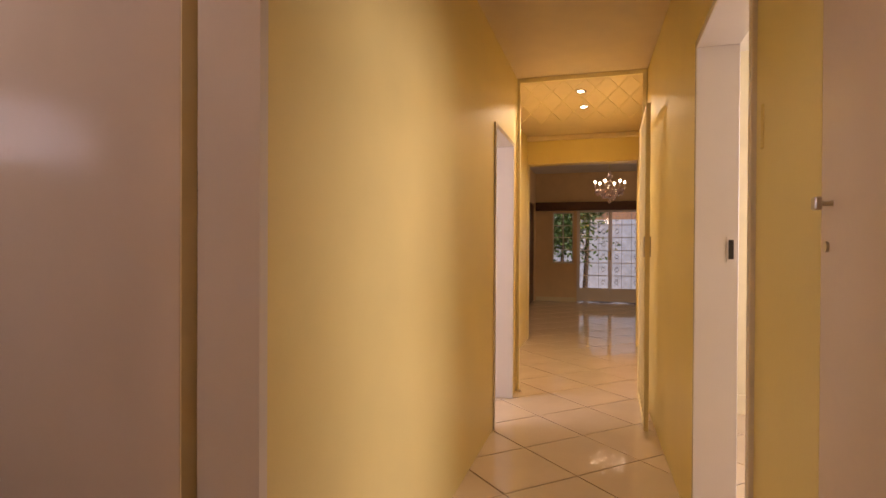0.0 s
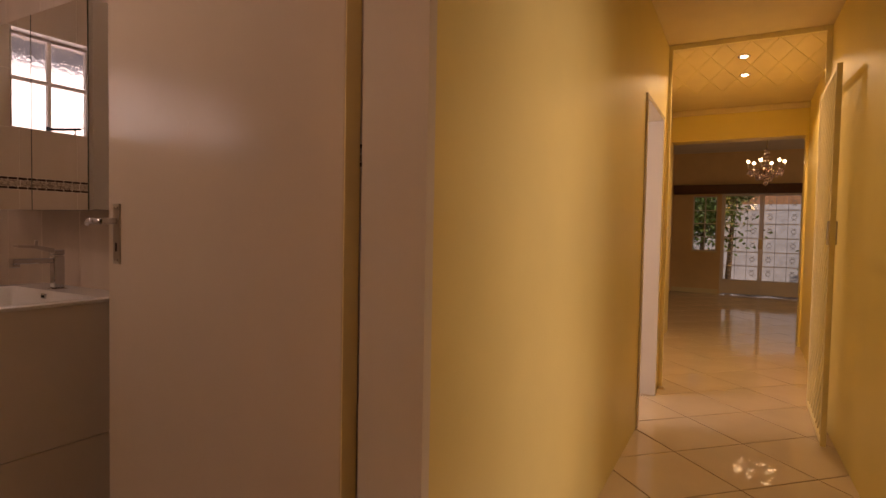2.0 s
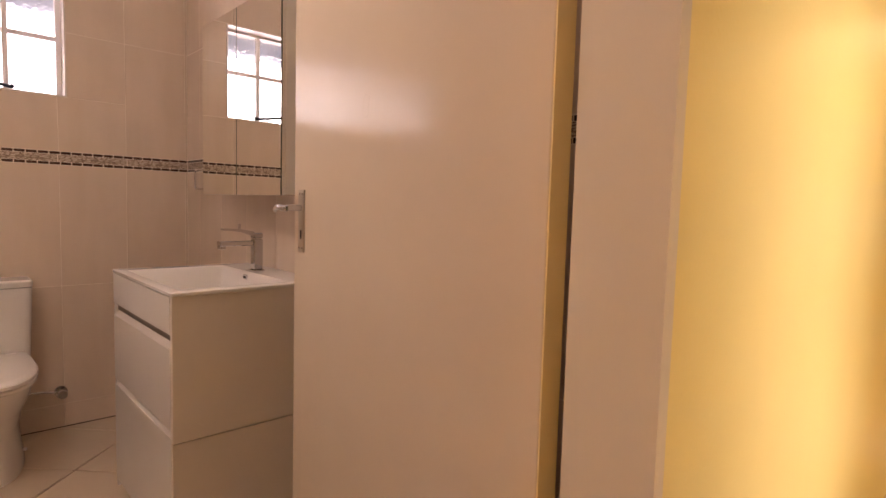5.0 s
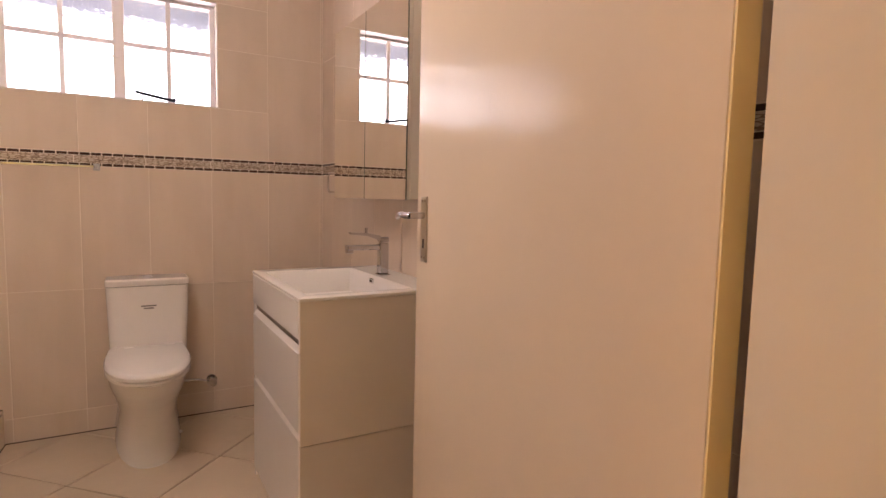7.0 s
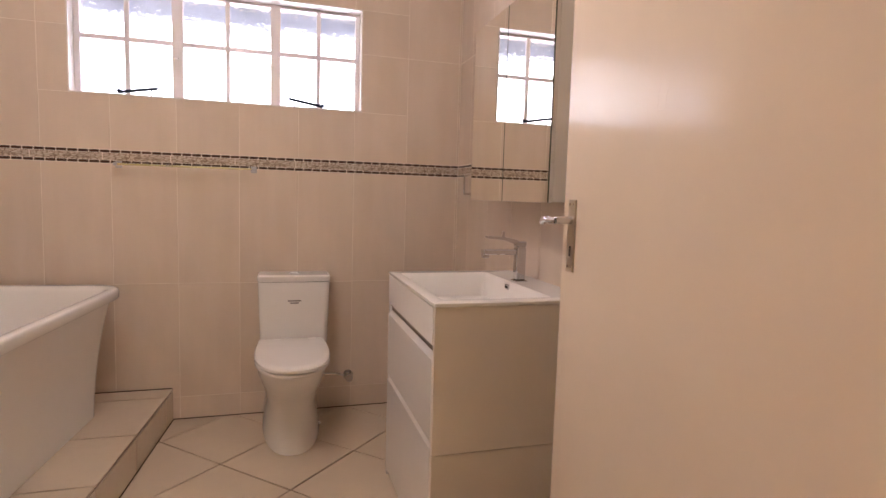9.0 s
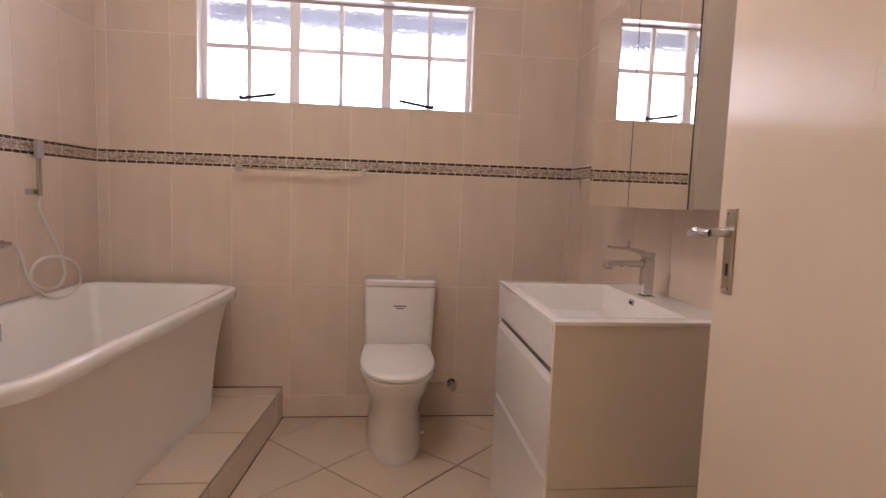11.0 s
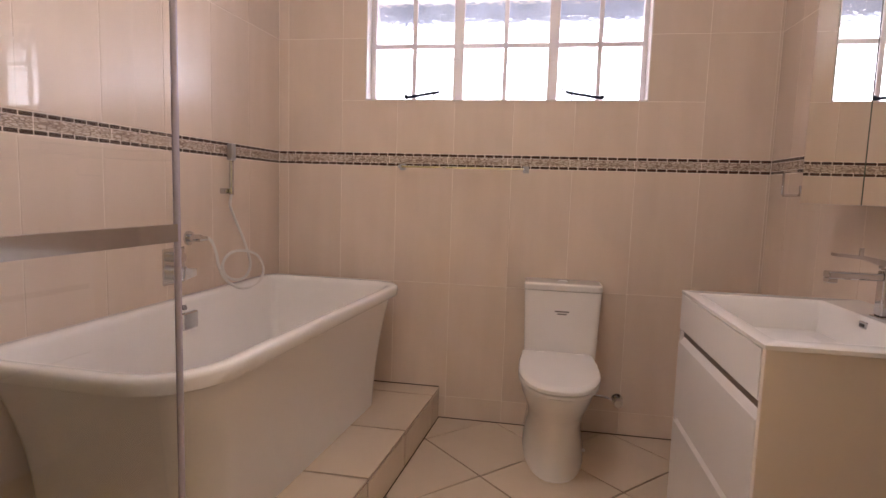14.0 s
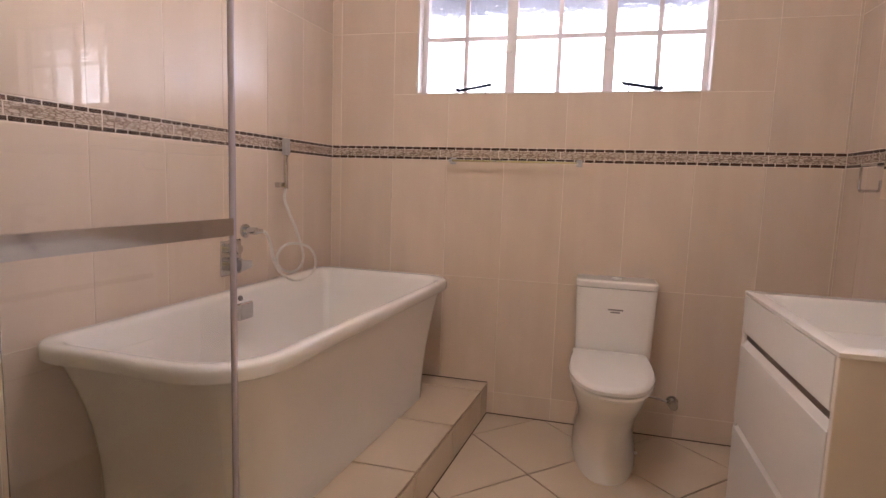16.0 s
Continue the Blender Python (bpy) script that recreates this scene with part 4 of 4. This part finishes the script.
def french():
    f = thing("french_doors", -0.12, 12.6, 0, "white steel french doors with small panes and scrolled burglar bars", "french doors")
    y = 12.62
    part("door_frame", (lambda bm: (bx(bm, -0.80, -0.775, y, y + 0.05, 0, 1.96), bx(bm, 0.535, 0.56, y, y + 0.05, 0, 1.96), bx(bm, -0.775, 0.535, y, y + 0.05, 1.93, 1.96), bm)[-1])(bmesh.new()), WHITE_P, f)
    for a, b in ((-0.773, -0.122), (-0.118, 0.533)):
        d = part("door", (lambda bm: (bx(bm, a, a + 0.035, y + 0.005, y + 0.04, 0.02, 1.928), bx(bm, b - 0.035, b, y + 0.005, y + 0.04, 0.02, 1.928), bx(bm, a + 0.035, b - 0.035, y + 0.005, y + 0.04, 0.02, 0.30), bx(bm, a + 0.035, b - 0.035, y + 0.005, y + 0.04, 1.905, 1.928), bm)[-1])(bmesh.new()), WHITE_P, f)
        for k in range(1, 6):
            z = 0.30 + k * 1.605 / 6
            part("glazing_bar", B(a + 0.035, b - 0.035, y + 0.01, y + 0.035, z - 0.008, z + 0.008), WHITE_P, d)
        o = part("pane", B(a + 0.035, b - 0.035, y + 0.020, y + 0.024, 0.30, 1.905), GLASS, d)
        o.visible_shadow = False
        for k in range(2):
            xx = a + 0.035 + (k + 1) * (b - a - 0.07) / 3
            part("burglar_bar", tube(bmesh.new(), [(xx, y - 0.005, 0.30), (xx, y - 0.005, 1.905)], 0.004, 6), IRON, d)
        for k in range(6):
            for q in (0.17, 0.83):
                cx, cz = a + 0.035 + (b - a - 0.07) * q, 0.30 + (k + 0.5) * 1.605 / 6
                for s in (-1, 1):
                    pts = [(cx + s * (0.012 + 0.055 * math.sin(w * 0.5) * math.cos(w)), y - 0.005, cz + 0.06 * math.cos(w * 0.52)) for w in [i * 0.5 for i in range(13)]]
                    part("scroll", tube(bmesh.new(), pts, 0.0045, 5), IRON, d)
    part("lock", B(-0.165, -0.095, y - 0.012, y + 0.004, 0.90, 1.08, bev=0.003), STEEL, f, "brass lock and handle")
    w = thing("window_living", -1.09, 12.6, 0.83, "white steel casement window with eight panes", "window", kind="structure")
    part("window_frame", (lambda bm: (bx(bm, -1.31, -1.285, y, y + 0.04, 0.83, 1.91), bx(bm, -0.895, -0.87, y, y + 0.04, 0.83, 1.91), bx(bm, -1.285, -0.895, y, y + 0.04, 0.83, 0.855), bx(bm, -1.285, -0.895, y, y + 0.04, 1.885, 1.91), bm)[-1])(bmesh.new()), WHITE_P, w)
    part("glazing_bar", B(-1.10, -1.08, y + 0.005, y + 0.035, 0.855, 1.885), WHITE_P, w)
    for k in (1, 2, 3):
        z = 0.855 + k * 1.03 / 4
        part("glazing_bar", B(-1.285, -0.895, y + 0.008, y + 0.03, z - 0.008, z + 0.008), WHITE_P, w)
    o = part("pane", B(-1.285, -0.895, y + 0.018, y + 0.022, 0.855, 1.885), GLASS, w)
    o.visible_shadow = False
    part("window_sill", B(-1.33, -0.85, 12.56, 12.599, 0.81, 0.829, bev=0.002), CREAM, w)


french()


def chandelier():
    cx, cy = -0.13, 9.5
    c = thing("chandelier", cx, cy, 2.75, "crystal chandelier with six lit candle bulbs and hanging drops", "chandelier")
    part("rod", tube(bmesh.new(), [(cx, cy, 2.35), (cx, cy, 2.75)], 0.006, 6), CHROME, c)
    bm = bmesh.new()
    for z, r in ((2.34, 0.03), (2.28, 0.045), (2.2, 0.03), (2.12, 0.05), (2.04, 0.035), (1.98, 0.05)):
        ball(bm, (cx, cy, z), r, 1, 1, 0.8)
    part("column", bm, CRYSTAL, c, smooth=True)
    for k in range(6):
        a = radians(60 * k + 12)
        ux, uy = math.cos(a), math.sin(a)
        pts = [(cx + ux * r, cy + uy * r, z) for r, z in ((0.03, 2.06), (0.09, 2.02), (0.16, 2.02), (0.21, 2.07), (0.225, 2.11))]
        arm = part("arm", tube(bmesh.new(), pts, 0.007, 6), CRYSTAL, c)
        bm = cyl(bmesh.new(), (cx + ux * 0.225, cy + uy * 0.225, 2.11), (cx + ux * 0.225, cy + uy * 0.225, 2.17), 0.01, seg=8)
        part("candle", bm, WHITE_P, arm)
        bm = ball(bmesh.new(), (cx + ux * 0.225, cy + uy * 0.225, 2.192), 0.021, 1, 1, 1.1)
        part("bulb", bm, BULB, arm, "glowing round bulb", smooth=True)
        bm = bmesh.new()
        rng = random.Random(k)
        for j in range(30):
            r = 0.05 + 0.18 * rng.random()
            t = a + rng.uniform(-0.5, 0.5)
            ball(bm, (cx + math.cos(t) * r, cy + math.sin(t) * r, 2.08 - 0.18 * rng.random() * (1.2 - r * 4)), 0.012, 1, 1, 1.6, 6, 4)
        part("drops", bm, CRYSTAL, c, kind="stuff")
    bm = ball(bmesh.new(), (cx, cy, 1.89), 0.03)
    part("finial", bm, CRYSTAL, c, smooth=True)


chandelier()

# ---- garden ----
wall("garden_wall", "y", 17.0, 0.2, -9, 9, 1.95, (), OUTWALL, "pale painted garden wall", z0=-0.1)

gb = wall("neighbour_building", "y", 22.0, 5.0, -1.2, 12, 6.0, [(1.2, 2.2, 2.2, 3.4)], BRICK_O, "orange brick building behind the garden wall", z0=-0.1)


def shrub(x, y, h, r, seed):
    t = thing("garden_tree", x, y, -0.06, "small leafy garden tree in sun", "tree")
    rng = random.Random(seed)
    part("trunk", cyl(bmesh.new(), (x, y, -0.06), (x + 0.1, y, h), 0.07, 0.03, 10), BARK, t)
    verts, faces = [], []
    for _ in range(2600):
        a, b, c = rng.gauss(0, 0.45), rng.gauss(0, 0.45), rng.gauss(0, 0.4)
        p = Vector((x + a * r, y + b * r, h + c * r))
        u = Vector((rng.gauss(0, 1), rng.gauss(0, 1), rng.gauss(0, 1))).normalized() * 0.06
        v = u.cross(Vector((rng.gauss(0, 1), rng.gauss(0, 1), rng.gauss(0, 1)))).normalized() * 0.03
        i = len(verts)
        verts += [p - u, p + v, p + u, p - v]
        faces.append((i, i + 1, i + 2, i + 3))
    me = bpy.data.meshes.new("crown")
    me.from_pydata(verts, [], faces)
    bm = bmesh.new()
    bm.from_mesh(me)
    part("crown", bm, LEAF, t, kind="stuff")


shrub(-1.35, 15.0, 1.6, 0.9, 1)
shrub(-0.75, 15.5, 2.35, 0.55, 2)
shrub(1.6, 16.2, 0.5, 0.6, 3)

# ---- tiles ----
MESHES = {}


def piece(name, key, size, material, place, parent, rot=0.0):
    """One tile: a box with a chamfered face, sharing its mesh with all of its size. size in its own x, y, z; place is its centre."""
    key = (name, *[round(s, 3) for s in size], material.name)
    if key not in MESHES:
        bm = B(-size[0] / 2, size[0] / 2, -size[1] / 2, size[1] / 2, -size[2] / 2, size[2] / 2, bev=0.0012)
        me = bpy.data.meshes.new(name)
        bm.to_mesh(me)
        bm.free()
        me.materials.append(material)
        MESHES[key] = me
    ob = new(name, MESHES[key])
    ob.location, ob.rotation_euler = place, (0, 0, rot)
    ob.parent = parent
    return ob


ROWS = [(0.0, 0.122), (0.122, 0.738), (0.738, 1.350), (1.420, 2.008), (2.008, 2.62)]


def tile_wall(axis, face, sign, a0, a1, joints, parent, holes=()):
    """Tiles with their face at face; sign: the way the face looks along the axis."""
    g = 0.0016
    js = [a0] + [j for j in joints if a0 + 0.01 < j < a1 - 0.01] + [a1]
    for p, q in zip(js, js[1:]):
        for r, s in ROWS:
            rects = [(p, q, r, s)]
            for h in holes:
                out = []
                for (c0, c1, d0, d1) in rects:
                    if c1 <= h[0] or c0 >= h[1] or d1 <= h[2] or d0 >= h[3]:
                        out.append((c0, c1, d0, d1))
                        continue
                    if d0 < h[2]:
                        out.append((c0, c1, d0, h[2]))
                    if d1 > h[3]:
                        out.append((c0, c1, h[3], d1))
                    m0, m1 = max(d0, h[2]), min(d1, h[3])
                    if c0 < h[0]:
                        out.append((c0, h[0], m0, m1))
                    if c1 > h[1]:
                        out.append((h[1], c1, m0, m1))
                rects = out
            for c0, c1, d0, d1 in rects:
                if c1 - c0 < 0.012 or d1 - d0 < 0.012:
                    continue
                w, h = c1 - c0 - 2 * g, d1 - d0 - 2 * g
                c, z, mid = (c0 + c1) / 2, (d0 + d1) / 2, face - sign * TT / 2
                if axis == "x":
                    piece("wall_tile", None, (TT, w, h), WALL_T, (mid, c, z), parent)
                else:
                    piece("wall_tile", None, (w, TT, h), WALL_T, (c, mid, z), parent)
    # border
    def strip(r, s, material, name, step):
        n = max(1, round((a1 - a0) / step))
        w = (a1 - a0) / n
        for k in range(n):
            c, z, mid = a0 + (k + 0.5) * w, (r + s) / 2, face - sign * (TT - 0.002) / 2
            if axis == "x":
                piece(name, None, (TT - 0.002, w - 0.0042, s - r), material, (mid, c, z), parent)
            else:
                piece(name, None, (w - 0.0042, TT - 0.002, s - r), material, (c, mid, z), parent)
    strip(1.3525, 1.3655, DARK_T, "border_tile", 0.047)
    strip(1.4045, 1.4175, DARK_T, "border_tile", 0.047)
    strip(1.3675, 1.4025, MOSAIC, "mosaic_tile", 0.30)


MOSAIC = mat("mosaic_border", (0.45, 0.36, 0.30), 0.25, vary=0.1, scale=30)
_n, _l = MOSAIC.node_tree.nodes, MOSAIC.node_tree.links
_tc, _v, _c = _n.new("ShaderNodeTexCoord"), _n.new("ShaderNodeTexVoronoi"), _n.new("ShaderNodeValToRGB")
_v.feature = "DISTANCE_TO_EDGE"
_v.inputs["Scale"].default_value = 85
_c.color_ramp.elements[0].position, _c.color_ramp.elements[1].position = 0.04, 0.16
_c.color_ramp.elements[0].color, _c.color_ramp.elements[1].color = (0.26, 0.18, 0.14, 1), (0.60, 0.50, 0.42, 1)
_m = _n.new("ShaderNodeMapping")
_m.inputs["Scale"].default_value = (0.45, 0.45, 1.7)
_l.new(_tc.outputs["Object"], _m.inputs["Vector"])
_l.new(_m.outputs[0], _v.inputs["Vector"])
_l.new(_v.outputs["Distance"], _c.inputs[0])
_l.new(_c.outputs[0], [x for x in _n if x.type == "HUE_SAT"][0].inputs["Color"])

tile_wall("x", XW, 1, YS, YN, [YS + 0.054 + 0.303 * k for k in range(9)], wall_w, [WIN])
tile_wall("y", YS, 1, XW, XB, [XW + 0.30 * (k + 1) for k in range(12)], wall_s)
tile_wall("y", YN, -1, XW, XB, [XW + 0.20 + 0.305 * k for k in range(12)], wall_n)
# platform
def slab_piece(name, ring0, ring1):
    bm = loft(bmesh.new(), [ring0, ring1])
    o = part(name, bm, FLOOR_T, plat)
    return o


for a0, a1 in ((XW, -3.713), (-3.702, -3.264), (-3.253, -2.834), (-2.823, -2.394), (-2.383, -2.06)):
    e0, e1 = [PA + (x - PX0) * (PB - PA) / (PX1 - PX0) + 0.006 for x in (a0, a1)]
    slab_piece("platform_tile", *[[(a0, -0.30, z), (a1, -0.30, z), (a1, e1, z), (a0, e0, z)] for z in (0.161, 0.170)])
    slab_piece("riser_tile", *[[(a0, e0 - 0.008, z), (a1, e1 - 0.008, z), (a1, e1, z), (a0, e0, z)] for z in (0.004, 0.151)])
bm = bmesh.new()
bx(bm, XW + 0.0005, XW + 0.004, 0.28, YN, 0.0, 0.004)
bx(bm, XW + 0.0005, XW + 0.004, YS + 0.01, 0.275, 0.1705, 0.175)
loft(bm, [[(XW, PA + 0.006, z), (PX1, PB + 0.006, z), (PX1, PB + 0.010, z), (XW, PA + 0.010, z)] for z in (0.0, 0.0035)])
part("wall_joint", bm, GROUT_F, floor, "dark joint at the foot of the wall")
# diagonal floor
def floor_tiles(x0, x1, y0, y1, cx, cy, side):
    d = side * math.sqrt(0.5)
    for i in range(-60, 61):
        for j in range(-60, 61):
            x, y = cx + (i + j) * d, cy + (j - i) * d
            if x0 < x < x1 and y0 < y < y1:
                o = piece("floor_tile", None, (side - 0.0075, side - 0.0075, 0.008), FLOOR_T, (x, y, -0.004), floor, radians(45))
                o.rotation_euler = (random.gauss(0, 0.0012), random.gauss(0, 0.0012), radians(45))


floor_tiles(XW - 0.15, XB - 0.0, YS - 0.12, YN + 0.2, -3.26, 0.566 + 0.3005, 0.425)
floor_tiles(XB - 0.0, XR + 0.25, -1.7, YB + 0.1, -0.27, 3.75, 0.457)
floor_tiles(-1.9, 3.2, YB + 0.1, 12.6, -0.27, 3.75 + 0.6463 * 6, 0.457)
floor_tiles(-3.2, XB - 0.05, YN + 0.25, YG - 0.15, -0.27, 3.75, 0.457)
floor_tiles(XR + 0.25, 3.4, 1.5, 4.95, -0.27, 3.75, 0.457)
floor_tiles(-1.4, XB + 0.02, YG, YB + 0.1, -0.27, 3.75, 0.457)
